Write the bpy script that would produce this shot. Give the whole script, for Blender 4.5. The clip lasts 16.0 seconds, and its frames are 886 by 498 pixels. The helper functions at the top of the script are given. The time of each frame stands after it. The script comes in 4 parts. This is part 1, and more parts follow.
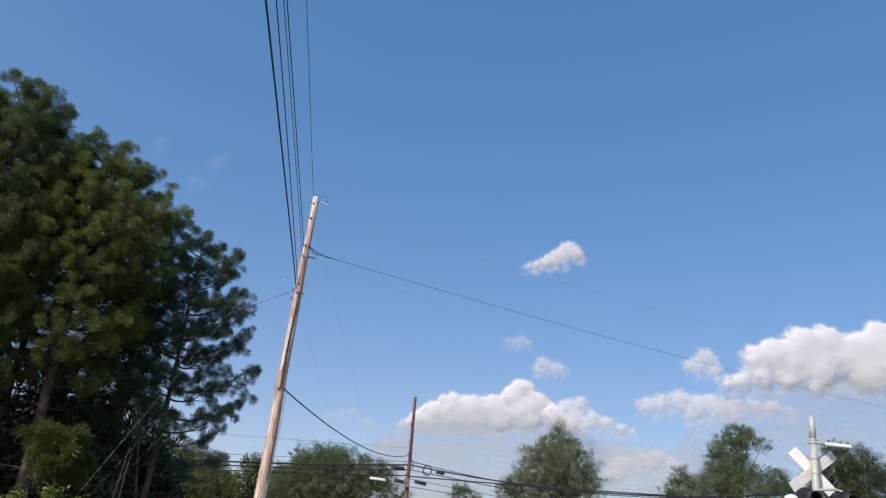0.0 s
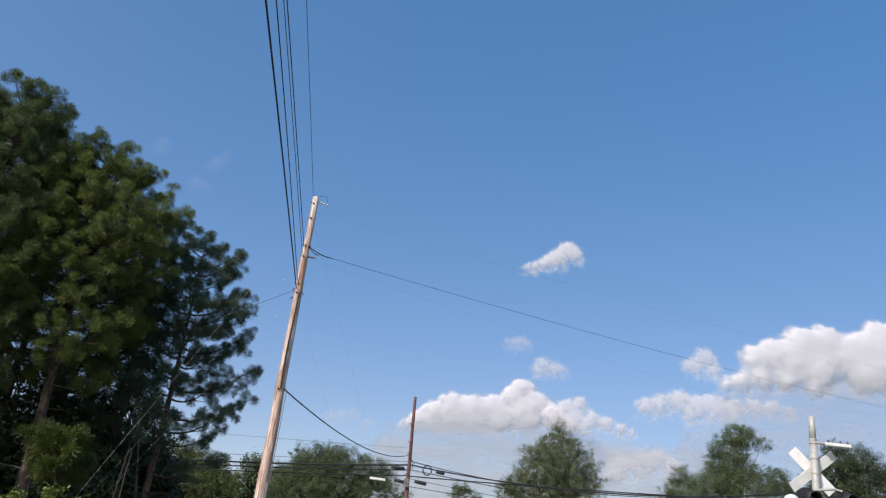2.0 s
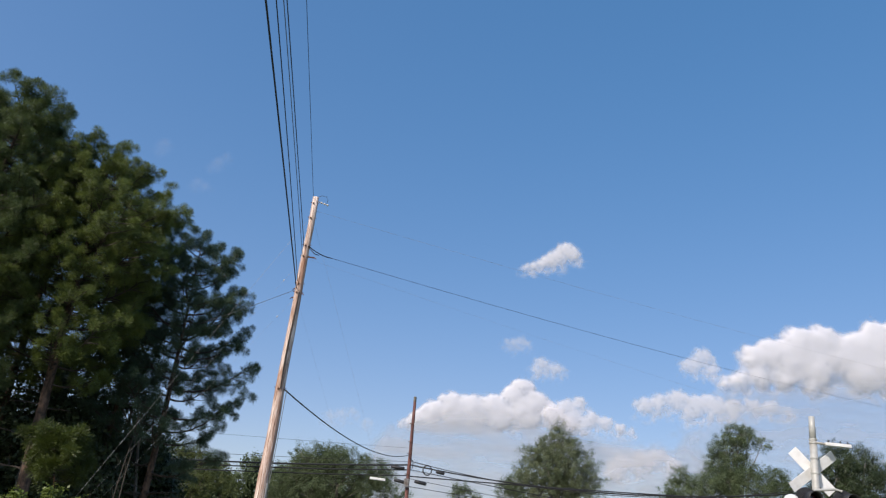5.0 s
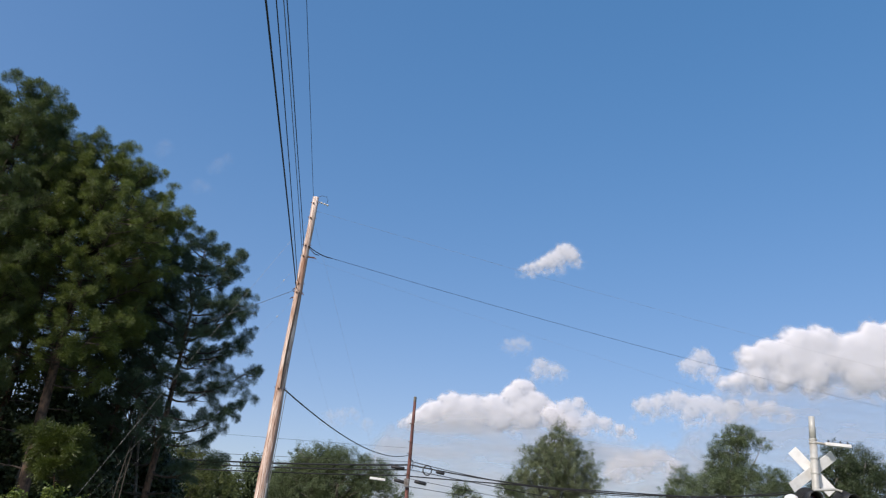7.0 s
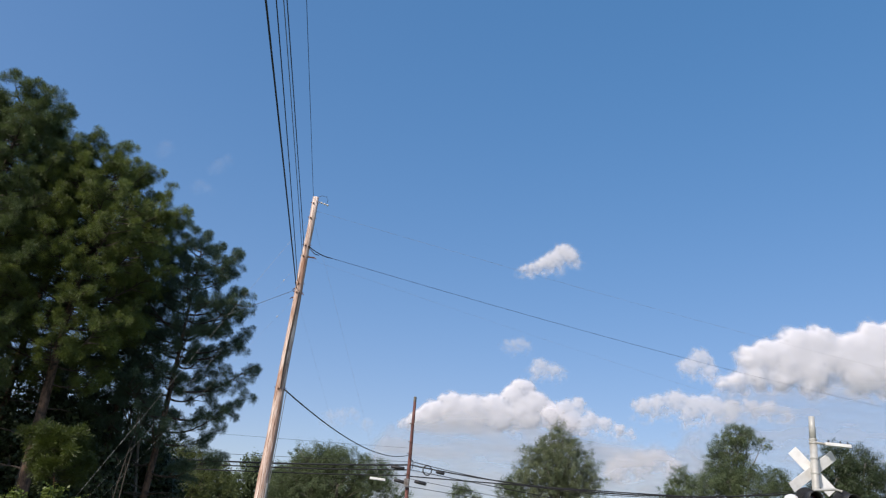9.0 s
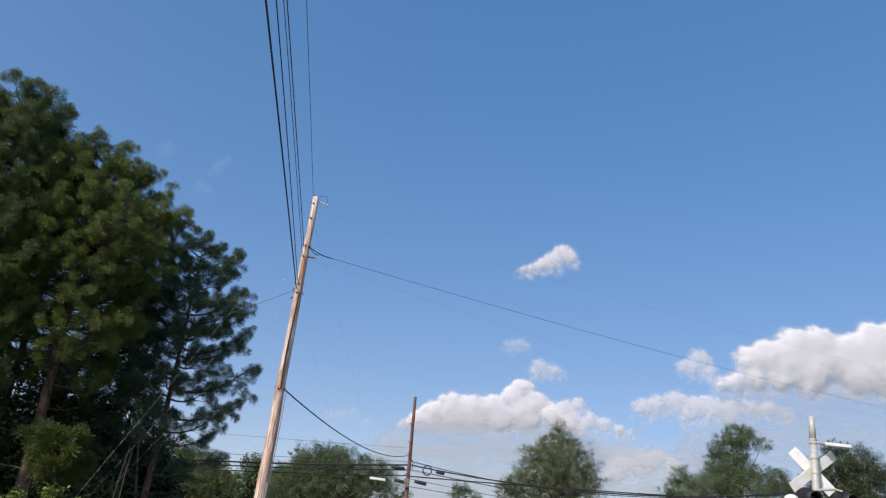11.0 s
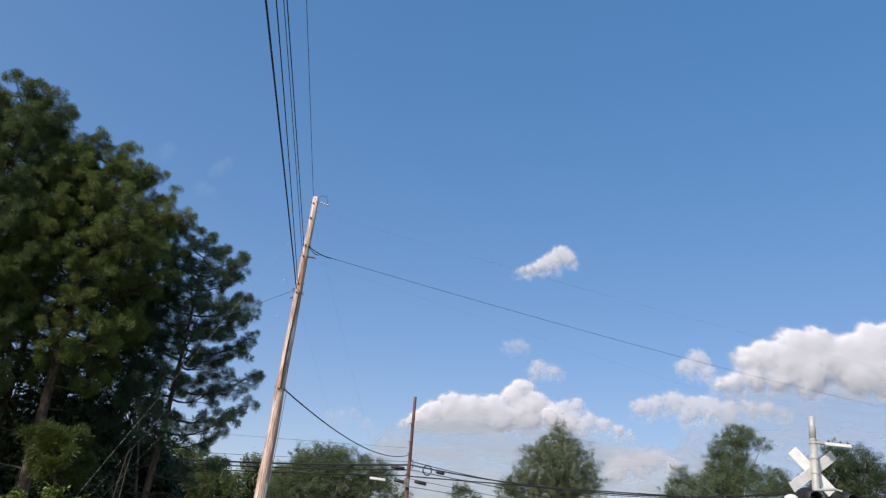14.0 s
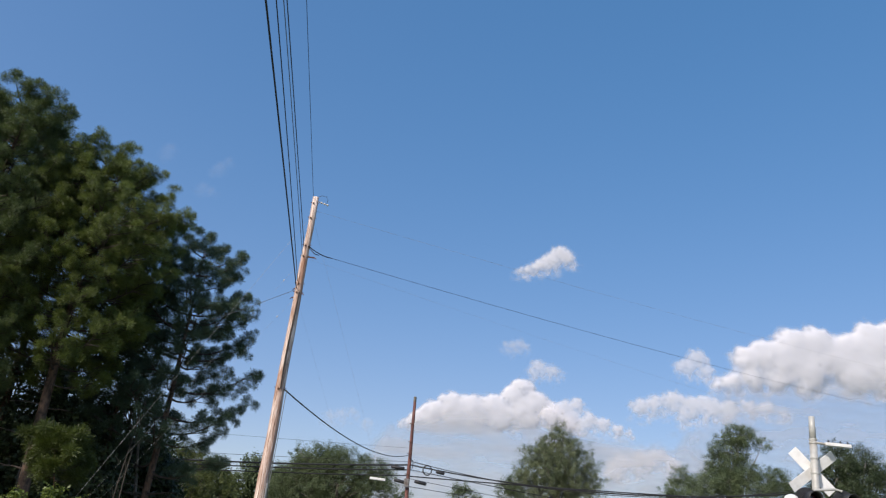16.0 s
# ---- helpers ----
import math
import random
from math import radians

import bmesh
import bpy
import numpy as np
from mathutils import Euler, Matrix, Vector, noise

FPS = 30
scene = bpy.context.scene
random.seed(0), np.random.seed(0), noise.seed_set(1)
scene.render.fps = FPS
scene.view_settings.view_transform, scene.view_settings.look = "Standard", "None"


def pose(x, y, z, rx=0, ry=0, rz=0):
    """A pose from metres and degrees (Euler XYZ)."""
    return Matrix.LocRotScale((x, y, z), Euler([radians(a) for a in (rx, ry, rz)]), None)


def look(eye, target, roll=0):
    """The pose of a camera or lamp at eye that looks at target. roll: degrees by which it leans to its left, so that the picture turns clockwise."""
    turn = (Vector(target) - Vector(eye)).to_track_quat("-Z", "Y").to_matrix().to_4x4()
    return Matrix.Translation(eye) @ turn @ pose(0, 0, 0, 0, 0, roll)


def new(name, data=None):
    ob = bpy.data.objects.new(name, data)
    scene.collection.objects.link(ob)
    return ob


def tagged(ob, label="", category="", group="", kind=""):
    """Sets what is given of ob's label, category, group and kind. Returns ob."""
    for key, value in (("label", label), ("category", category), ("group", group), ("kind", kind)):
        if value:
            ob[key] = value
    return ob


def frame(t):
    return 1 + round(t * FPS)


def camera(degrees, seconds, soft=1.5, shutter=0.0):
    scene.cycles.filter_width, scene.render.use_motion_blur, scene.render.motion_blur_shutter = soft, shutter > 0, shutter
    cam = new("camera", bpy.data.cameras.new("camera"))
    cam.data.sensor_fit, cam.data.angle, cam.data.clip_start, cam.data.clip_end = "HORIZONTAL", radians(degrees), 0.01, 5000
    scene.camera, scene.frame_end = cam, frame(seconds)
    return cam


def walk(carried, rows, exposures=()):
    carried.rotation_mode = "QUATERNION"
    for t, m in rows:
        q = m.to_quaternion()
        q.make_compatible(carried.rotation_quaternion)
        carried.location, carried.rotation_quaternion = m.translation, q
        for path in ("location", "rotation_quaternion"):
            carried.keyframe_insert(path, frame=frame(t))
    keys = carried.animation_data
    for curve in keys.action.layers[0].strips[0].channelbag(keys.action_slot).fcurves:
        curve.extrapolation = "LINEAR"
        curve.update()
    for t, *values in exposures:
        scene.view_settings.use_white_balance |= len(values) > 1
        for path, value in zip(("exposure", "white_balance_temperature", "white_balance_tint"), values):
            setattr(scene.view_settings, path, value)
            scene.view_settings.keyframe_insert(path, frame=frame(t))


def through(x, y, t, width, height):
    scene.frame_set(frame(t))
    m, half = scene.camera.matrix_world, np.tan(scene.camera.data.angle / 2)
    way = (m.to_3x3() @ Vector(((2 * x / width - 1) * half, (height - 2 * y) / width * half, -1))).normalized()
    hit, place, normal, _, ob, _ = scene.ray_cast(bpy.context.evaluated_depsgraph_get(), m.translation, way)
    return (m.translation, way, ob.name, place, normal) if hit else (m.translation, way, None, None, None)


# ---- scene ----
cam = camera(64, 16.0, soft=1.25)
EYE = (0, 0, 1.4)
AIM = (0, math.cos(radians(22.5)), 1.4 + math.sin(radians(22.5)))
walk(cam, [(0.0, look(EYE, AIM, 5.0)), (16.0, look(EYE, AIM, 5.0))], [(0.0, 0.1, 6500, 14), (16.0, 0.1, 6500, 14)])

# ---- sky and sun: late afternoon, the sun behind the viewer's left shoulder ----
SUN_ELEVATION, SUN_AZIMUTH = radians(38), radians(218)
world = bpy.data.worlds.new("sky")
scene.world = world
world.use_nodes = True
wn = world.node_tree.nodes
sky = wn.new("ShaderNodeTexSky")
sky.sky_type = "NISHITA"
sky.sun_disc = False
sky.sun_elevation, sky.sun_rotation = SUN_ELEVATION, SUN_AZIMUTH
sky.air_density, sky.dust_density, sky.ozone_density = 0.88, 1.15, 4.1
clear_air = wn.new("ShaderNodeHueSaturation")
clear_air.inputs["Saturation"].default_value = 1.335
clear_air.inputs["Hue"].default_value = 0.5175
world.node_tree.links.new(sky.outputs[0], clear_air.inputs["Color"])
even = wn.new("ShaderNodeGamma")
even.inputs["Gamma"].default_value = 0.497
world.node_tree.links.new(clear_air.outputs[0], even.inputs["Color"])
world.node_tree.links.new(even.outputs[0], wn["Background"].inputs[0])
wn["Background"].inputs[1].default_value = 0.298
sun_way = Vector((math.cos(SUN_ELEVATION) * math.sin(SUN_AZIMUTH), math.cos(SUN_ELEVATION) * math.cos(SUN_AZIMUTH), math.sin(SUN_ELEVATION)))
sun = new("sun", bpy.data.lights.new("sun", "SUN"))
sun.data.energy, sun.data.angle, sun.data.color = 3.95, radians(0.53), (1.0, 0.93, 0.83)
sun.matrix_world = look(sun_way * 60, (0, 0, 0))


# ---- materials ----
class Nodes:
    """A node material under construction."""

    def __init__(self, name):
        self.mat = bpy.data.materials.new(name)
        self.mat.use_nodes = True
        self.tree = self.mat.node_tree
        self.tree.nodes.clear()
        self.out = self.add("ShaderNodeOutputMaterial")

    def add(self, kind, **inputs):
        node = self.tree.nodes.new(kind)
        for key, value in inputs.items():
            self.put(node, key.replace("_", " "), value)
        return node

    def put(self, node, key, value):
        if isinstance(value, bpy.types.NodeSocket):
            self.tree.links.new(value, node.inputs[key])
        else:
            node.inputs[key].default_value = value

    def noise(self, scale, detail=4.0, stretch=(1, 1, 1), rough=0.55):
        where = self.add("ShaderNodeTexCoord").outputs["Object"]
        m = self.add("ShaderNodeMapping", Vector=where, Scale=stretch)
        return self.add("ShaderNodeTexNoise", Vector=m.outputs[0], Scale=scale, Detail=detail, Roughness=rough).outputs["Fac"]

    def ramp(self, fac, *stops):
        node = self.add("ShaderNodeValToRGB", Fac=fac)
        els = node.color_ramp.elements
        while len(els) < len(stops):
            els.new(0.5)
        for el, (at, col) in zip(els, stops):
            el.position, el.color = at, (*col, 1)
        return node.outputs[0]

    def mix(self, fac, a, b, blend="MIX"):
        node = self.tree.nodes.new("ShaderNodeMix")
        node.data_type, node.blend_type = "RGBA", blend
        for i, v in ((0, fac), (6, a), (7, b)):
            if isinstance(v, bpy.types.NodeSocket):
                self.tree.links.new(v, node.inputs[i])
            else:
                node.inputs[i].default_value = (*v, 1) if isinstance(v, tuple) else v
        return node.outputs[2]

    def bump(self, height, strength, distance):
        return self.add("ShaderNodeBump", Height=height, Strength=strength, Distance=distance).outputs[0]

    def surface(self, shader):
        self.tree.links.new(shader, self.out.inputs[0])
        return self.mat


def plain(name, low, high, rough=0.6, metal=0.0, scale=6.0, stretch=(1, 1, 1), bump=0.2, dirt=None, dirt_scale=1.2):
    n = Nodes(name)
    col = n.ramp(n.noise(scale, 6.0, stretch), (0.3, low), (0.7, high))
    if dirt:
        col = n.mix(n.ramp(n.noise(dirt_scale, 5.0), (0.48, (0, 0, 0)), (0.68, (1, 1, 1))), col, dirt)
    b = n.add("ShaderNodeBsdfPrincipled", Base_Color=col, Roughness=rough, Metallic=metal,
              Normal=n.bump(n.noise(scale * 3, 5.0, stretch), bump, 0.02))
    return n.surface(b.outputs[0])


def leafy(name, dark, light, gloss=0.45, through=0.3, clump=0.7):
    """Leaf or needle colour, varied leaf by leaf and clump by clump, with light passing through."""
    n = Nodes(name)
    each = n.add("ShaderNodeNewGeometry").outputs["Random Per Island"]
    patch = n.noise(clump, 3.0)
    fac = n.add("ShaderNodeMath", Value=each)
    fac.operation = "MULTIPLY_ADD"
    fac.inputs[1].default_value = 0.5
    n.tree.links.new(patch, fac.inputs[2])
    col = n.ramp(fac.outputs[0], (0.35, dark), (0.95, light))
    b = n.add("ShaderNodeBsdfPrincipled", Base_Color=col, Roughness=gloss)
    t = n.add("ShaderNodeBsdfTranslucent", Color=n.mix(0.5, col, light))
    m = n.add("ShaderNodeMixShader", Fac=through)
    n.tree.links.new(b.outputs[0], m.inputs[1])
    n.tree.links.new(t.outputs[0], m.inputs[2])
    return n.surface(m.outputs[0])


def pole_wood(name, low, high, stain):
    n = Nodes(name)
    grain = n.noise(5.0, 8.0, (6, 6, 0.35), 0.65)
    col = n.ramp(grain, (0.4, low), (0.6, high))
    col = n.mix(n.ramp(n.noise(1.6, 7.0, (3, 3, 0.45), 0.7), (0.44, (0, 0, 0)), (0.6, (0.85, 0.85, 0.85))), col, stain)
    crack = n.ramp(n.noise(9.0, 4.0, (8, 8, 0.18)), (0.56, (0, 0, 0)), (0.64, (1, 1, 1)))
    col = n.mix(crack, col, (stain[0] * 0.4, stain[1] * 0.4, stain[2] * 0.4))
    b = n.add("ShaderNodeBsdfPrincipled", Base_Color=col, Roughness=0.85, Normal=n.bump(grain, 0.5, 0.02))
    return n.surface(b.outputs[0])


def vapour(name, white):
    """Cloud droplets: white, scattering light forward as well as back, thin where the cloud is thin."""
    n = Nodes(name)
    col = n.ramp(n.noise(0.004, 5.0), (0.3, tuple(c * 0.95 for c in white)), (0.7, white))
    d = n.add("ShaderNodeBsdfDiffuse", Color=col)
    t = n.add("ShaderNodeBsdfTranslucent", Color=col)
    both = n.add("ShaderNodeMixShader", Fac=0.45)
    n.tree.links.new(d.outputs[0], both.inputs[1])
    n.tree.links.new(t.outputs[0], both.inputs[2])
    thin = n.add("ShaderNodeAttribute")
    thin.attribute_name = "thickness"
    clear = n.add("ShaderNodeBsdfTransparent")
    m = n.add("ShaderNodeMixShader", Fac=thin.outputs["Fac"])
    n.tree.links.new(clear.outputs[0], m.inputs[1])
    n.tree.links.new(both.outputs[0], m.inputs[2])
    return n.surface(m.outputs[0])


GRASS = plain("dry_grass", (0.05, 0.075, 0.02), (0.13, 0.13, 0.05), 0.95, scale=0.6, bump=0.6, dirt=(0.16, 0.12, 0.07), dirt_scale=0.12)
PINE_BARK = plain("pine_bark", (0.035, 0.025, 0.019), (0.19, 0.12, 0.08), 0.95, scale=9.0, stretch=(1, 1, 0.3), bump=1.0, dirt=(0.03, 0.024, 0.02), dirt_scale=7.0)
BRANCH_BARK = plain("branch_bark", (0.035, 0.028, 0.022), (0.1, 0.08, 0.065), 0.95, scale=8.0, bump=0.8)
PALE_BARK = plain("pale_bark", (0.05, 0.042, 0.033), (0.12, 0.1, 0.08), 0.9, scale=8.0, stretch=(1, 1, 0.4), bump=0.6)
GREY_BARK = plain("grey_bark", (0.08, 0.07, 0.055), (0.22, 0.2, 0.17), 0.95, scale=6.0, stretch=(1, 1, 0.4), bump=0.9)
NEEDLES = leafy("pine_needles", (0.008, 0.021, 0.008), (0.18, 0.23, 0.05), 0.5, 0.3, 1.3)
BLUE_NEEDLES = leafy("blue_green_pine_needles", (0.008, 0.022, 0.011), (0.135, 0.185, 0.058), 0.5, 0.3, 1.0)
# blue-green needles with the neighbouring pines' shade mixed into the colour
SHADED_NEEDLES = leafy("shaded_pine_needles", (0.018, 0.045, 0.028), (0.09, 0.14, 0.075), 0.5, 0.3)
YOUNG_NEEDLES = leafy("young_pine_needles", (0.02, 0.036, 0.006), (0.085, 0.115, 0.016), 0.5, 0.25)
LEAVES = leafy("oak_leaves", (0.05, 0.082, 0.036), (0.14, 0.18, 0.08), 0.65, 0.35, 0.5)
SILVER_LEAVES = leafy("glossy_poplar_leaves", (0.048, 0.078, 0.034), (0.19, 0.22, 0.11), 0.5, 0.28, 0.4)
BRIGHT_OAK = leafy("sunny_leaves", (0.038, 0.06, 0.014), (0.115, 0.14, 0.035), 0.6, 0.3, 0.6)
# understorey leaves carry the wood's shade in their colour; the cedar's own dark green
SHADED_AND_CEDAR_LEAVES = leafy("shaded_and_cedar_leaves", (0.016, 0.034, 0.014), (0.066, 0.094, 0.036), 0.5, 0.2, 0.6)
BRIGHT_LEAVES = leafy("fresh_leaves", (0.07, 0.11, 0.02), (0.17, 0.22, 0.045), 0.4, 0.35, 1.5)
POLE_WOOD = pole_wood("weathered_pole_wood", (0.53, 0.37, 0.29), (0.86, 0.75, 0.67), (0.34, 0.17, 0.1))
RED_WOOD = pole_wood("creosoted_pole_wood", (0.15, 0.06, 0.05), (0.32, 0.14, 0.115), (0.09, 0.042, 0.036))
STEEL = plain("galvanised_steel", (0.3, 0.31, 0.31), (0.5, 0.5, 0.5), 0.45, 0.8, 12.0, dirt=(0.16, 0.1, 0.06))
RUST = plain("rusty_iron", (0.09, 0.04, 0.02), (0.2, 0.1, 0.06), 0.8, 0.3, 20.0)
STRAND = plain("guy_strand", (0.34, 0.34, 0.34), (0.48, 0.48, 0.47), 0.45, 0.2, 30.0)
BLACK = plain("black_cable_jacket", (0.012, 0.012, 0.014), (0.03, 0.03, 0.032), 0.55, 0.0, 8.0)
GREY_WIRE = plain("weathered_conductor", (0.1, 0.11, 0.12), (0.2, 0.2, 0.21), 0.6, 0.3, 8.0)
FINE_WIRE = plain("bright_fine_wire", (0.3, 0.31, 0.33), (0.42, 0.42, 0.43), 0.6, 0.1, 8.0)
MAST_PAINT = plain("aluminium_paint", (0.4, 0.4, 0.37), (0.54, 0.54, 0.5), 0.5, 0.1, 8.0, bump=0.1, dirt=(0.36, 0.33, 0.28), dirt_scale=3.0)
WHITE = plain("white_sheeting", (0.82, 0.82, 0.8), (0.88, 0.88, 0.86), 0.4, 0.0, 7.0, bump=0.05, dirt=(0.72, 0.71, 0.67), dirt_scale=4.0)
SIGNAL_BLACK = plain("black_signal_paint", (0.015, 0.015, 0.016), (0.04, 0.04, 0.04), 0.5, 0.0, 9.0)
RED_LENS = plain("red_signal_lens", (0.02, 0.003, 0.003), (0.04, 0.005, 0.005), 0.15, 0.0, 20.0)
CERAMIC = plain("glazed_porcelain", (0.6, 0.6, 0.58), (0.75, 0.75, 0.73), 0.2, 0.0, 14.0)
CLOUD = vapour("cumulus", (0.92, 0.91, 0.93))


# ---- building helpers ----
def mesh_from(name, verts, faces, materials, slots=None, smooth=False):
    me = bpy.data.meshes.new(name)
    me.from_pydata([tuple(v) for v in verts], [], faces)
    for m in materials:
        me.materials.append(m)
    if slots is not None:
        me.polygons.foreach_set("material_index", slots)
    if smooth:
        me.polygons.foreach_set("use_smooth", [True] * len(me.polygons))
    me.update()
    return me


def part(name, bm, material, parent, label="", smooth=False):
    """Links a bmesh as one mesh object under a thing or a part."""
    me = bpy.data.meshes.new(name)
    bm.to_mesh(me)
    bm.free()
    me.materials.append(material)
    if smooth:
        me.polygons.foreach_set("use_smooth", [True] * len(me.polygons))
    ob = new(name, me)
    ob.parent = parent
    return tagged(ob, label)


def thing(name, at, label, category, group="", kind=""):
    """The Empty at the base of a thing in parts."""
    ob = new(name)
    ob.location = at
    return tagged(ob, label, category, group, kind)


def tube_into(bm, path, radii, sides=8):
    """A tapered tube along a path, closed at both ends."""
    path = [Vector(p) for p in path]
    rings = []
    for i, p in enumerate(path):
        d = (path[min(i + 1, len(path) - 1)] - path[max(i - 1, 0)]).normalized()
        side = d.orthogonal().normalized() if abs(d.x) > 0.9 else d.cross(Vector((1, 0, 0))).normalized()
        up = d.cross(side)
        r = radii[i] if isinstance(radii, (list, tuple)) else radii
        rings.append([bm.verts.new(p + r * (math.cos(a) * side + math.sin(a) * up)) for a in (math.tau * k / sides for k in range(sides))])
    for a, b in zip(rings, rings[1:]):
        for k in range(sides):
            bm.faces.new((a[k], a[(k + 1) % sides], b[(k + 1) % sides], b[k]))
    bm.faces.new(rings[0][::-1])
    bm.faces.new(rings[-1])


def tube(path, radii, sides=8):
    bm = bmesh.new()
    tube_into(bm, path, radii, sides)
    bmesh.ops.recalc_face_normals(bm, faces=bm.faces)
    return bm


def box(size, at=(0, 0, 0), turn=None, bevel=0.0):
    bm = bmesh.new()
    m = Matrix.Translation(at) @ (turn or Matrix()) @ Matrix.Diagonal((*size, 1))
    bmesh.ops.create_cube(bm, size=1.0, matrix=m)
    if bevel:
        bmesh.ops.bevel(bm, geom=bm.edges[:], offset=bevel, segments=2, affect="EDGES")
    return bm


def spun(profile, at=(0, 0, 0), turn=None, sides=20):
    """A turned body: (radius, height) pairs round the z axis."""
    bm = bmesh.new()
    m = Matrix.Translation(at) @ (turn or Matrix())
    rings = [[bm.verts.new(m @ Vector((r * math.cos(math.tau * k / sides), r * math.sin(math.tau * k / sides), h))) for k in range(sides)] for r, h in profile]
    for a, b in zip(rings, rings[1:]):
        for k in range(sides):
            bm.faces.new((a[k], a[(k + 1) % sides], b[(k + 1) % sides], b[k]))
    bm.faces.new(rings[0][::-1])
    bm.faces.new(rings[-1])
    bmesh.ops.recalc_face_normals(bm, faces=bm.faces)
    return bm


def sagging(a, b, sag, steps=24):
    a, b = Vector(a), Vector(b)
    return [a.lerp(b, i / steps) - Vector((0, 0, 4 * sag * (i / steps) * (1 - i / steps))) for i in range(steps + 1)]


# ---- ground ----
def ground():
    n = 60
    xs = np.sign(np.linspace(-1, 1, n)) * np.abs(np.linspace(-1, 1, n)) ** 3 * 4500
    verts = [(x, y, 0.0 if math.hypot(x, y) < 90 else 0.8 * noise.noise((x / 160, y / 160, 0))) for y in xs for x in xs]
    faces = [(j * n + i, j * n + i + 1, (j + 1) * n + i + 1, (j + 1) * n + i) for j in range(n - 1) for i in range(n - 1)]
    tagged(new("ground", mesh_from("ground", verts, faces, [GRASS], smooth=True)), "dry summer grass reaching to the horizon", "ground", kind="structure")


ground()


# ---- foliage ----
def slivers(rng, centres, outward, length, width, count, spread=1.0):
    """Needle tufts: thin triangles fanned round each centre, leaning the way its twig points."""
    k = len(centres)
    d = rng.normal(size=(k, count, 3))
    d /= np.linalg.norm(d, axis=2, keepdims=True)
    d = d * spread + outward[:, None, :] * 0.4
    d /= np.linalg.norm(d, axis=2, keepdims=True)
    ln = length * rng.uniform(0.75, 1.03, (k, count, 1))
    s = np.cross(d, rng.normal(size=(k, count, 3)))
    s /= np.linalg.norm(s, axis=2, keepdims=True)
    root = centres[:, None, :] + d * ln * 0.05 + rng.normal(size=(k, count, 3)) * length * 0.1
    w = width * rng.uniform(0.7, 1.3, (k, count, 1))
    tip = root + d * ln  # the needles of a bundle spread towards their tips
    tri = np.stack([root, tip - s * w * 0.5, tip + s * w * 0.5], axis=2)
    return tri.reshape(-1, 3)


def leaf_blades(rng, centres, size, outward):
    """Leaves: two triangles each, folded along the midrib."""
    k = len(centres)
    nrm = rng.normal(size=(k, 3)) * 0.5 + outward * 0.6 + np.array([0, 0, 0.35])  # leaves face out and up to the light
    nrm /= np.linalg.norm(nrm, axis=1, keepdims=True)
    d = np.cross(nrm, rng.normal(size=(k, 3)))
    d /= np.linalg.norm(d, axis=1, keepdims=True)
    s = np.cross(nrm, d)
    ln = size * rng.uniform(0.6, 1.3, (k, 1))
    a, b = centres, centres + d * ln
    mid = centres + d * ln * 0.45 + nrm * ln * 0.12
    return np.stack([a, mid + s * ln * 0.34, b, mid - s * ln * 0.34], axis=1).reshape(-1, 3)


def foliage_mesh(name, pts, per, materials, wood=None):
    """One mesh out of loose leaves (per points each) and, first, the faces of a bmesh of wood."""
    wv, wf = [], []
    if wood is not None:
        wood.verts.index_update()
        wv = [tuple(v.co) for v in wood.verts]
        wf = [[v.index for v in f.verts] for f in wood.faces]
        wood.free()
    n0, nl = len(wv), len(pts) // per
    me = bpy.data.meshes.new(name)
    me.vertices.add(n0 + len(pts))
    me.vertices.foreach_set("co", np.concatenate([np.array(wv, float).reshape(-1), np.asarray(pts).reshape(-1)]))
    loops = [i for f in wf for i in f]
    starts, at = [], 0
    for f in wf:
        starts.append(at)
        at += len(f)
    me.loops.add(at + len(pts))
    me.loops.foreach_set("vertex_index", np.concatenate([np.array(loops, int), n0 + np.arange(len(pts))]).astype(np.int32))
    me.polygons.add(len(wf) + nl)
    me.polygons.foreach_set("loop_start", np.concatenate([np.array(starts, int), at + per * np.arange(nl)]).astype(np.int32))
    for m in materials:
        me.materials.append(m)
    if wf:
        me.polygons.foreach_set("material_index", np.concatenate([np.ones(len(wf), int), np.zeros(nl, int)]).astype(np.int32))
    me.update(calc_edges=True)
    me.validate()
    return me


SWAYING = []  # boughs: object, place on the trunk, axis of droop, share of the gust, lag
LEANING = []  # whole trees: object, place, share


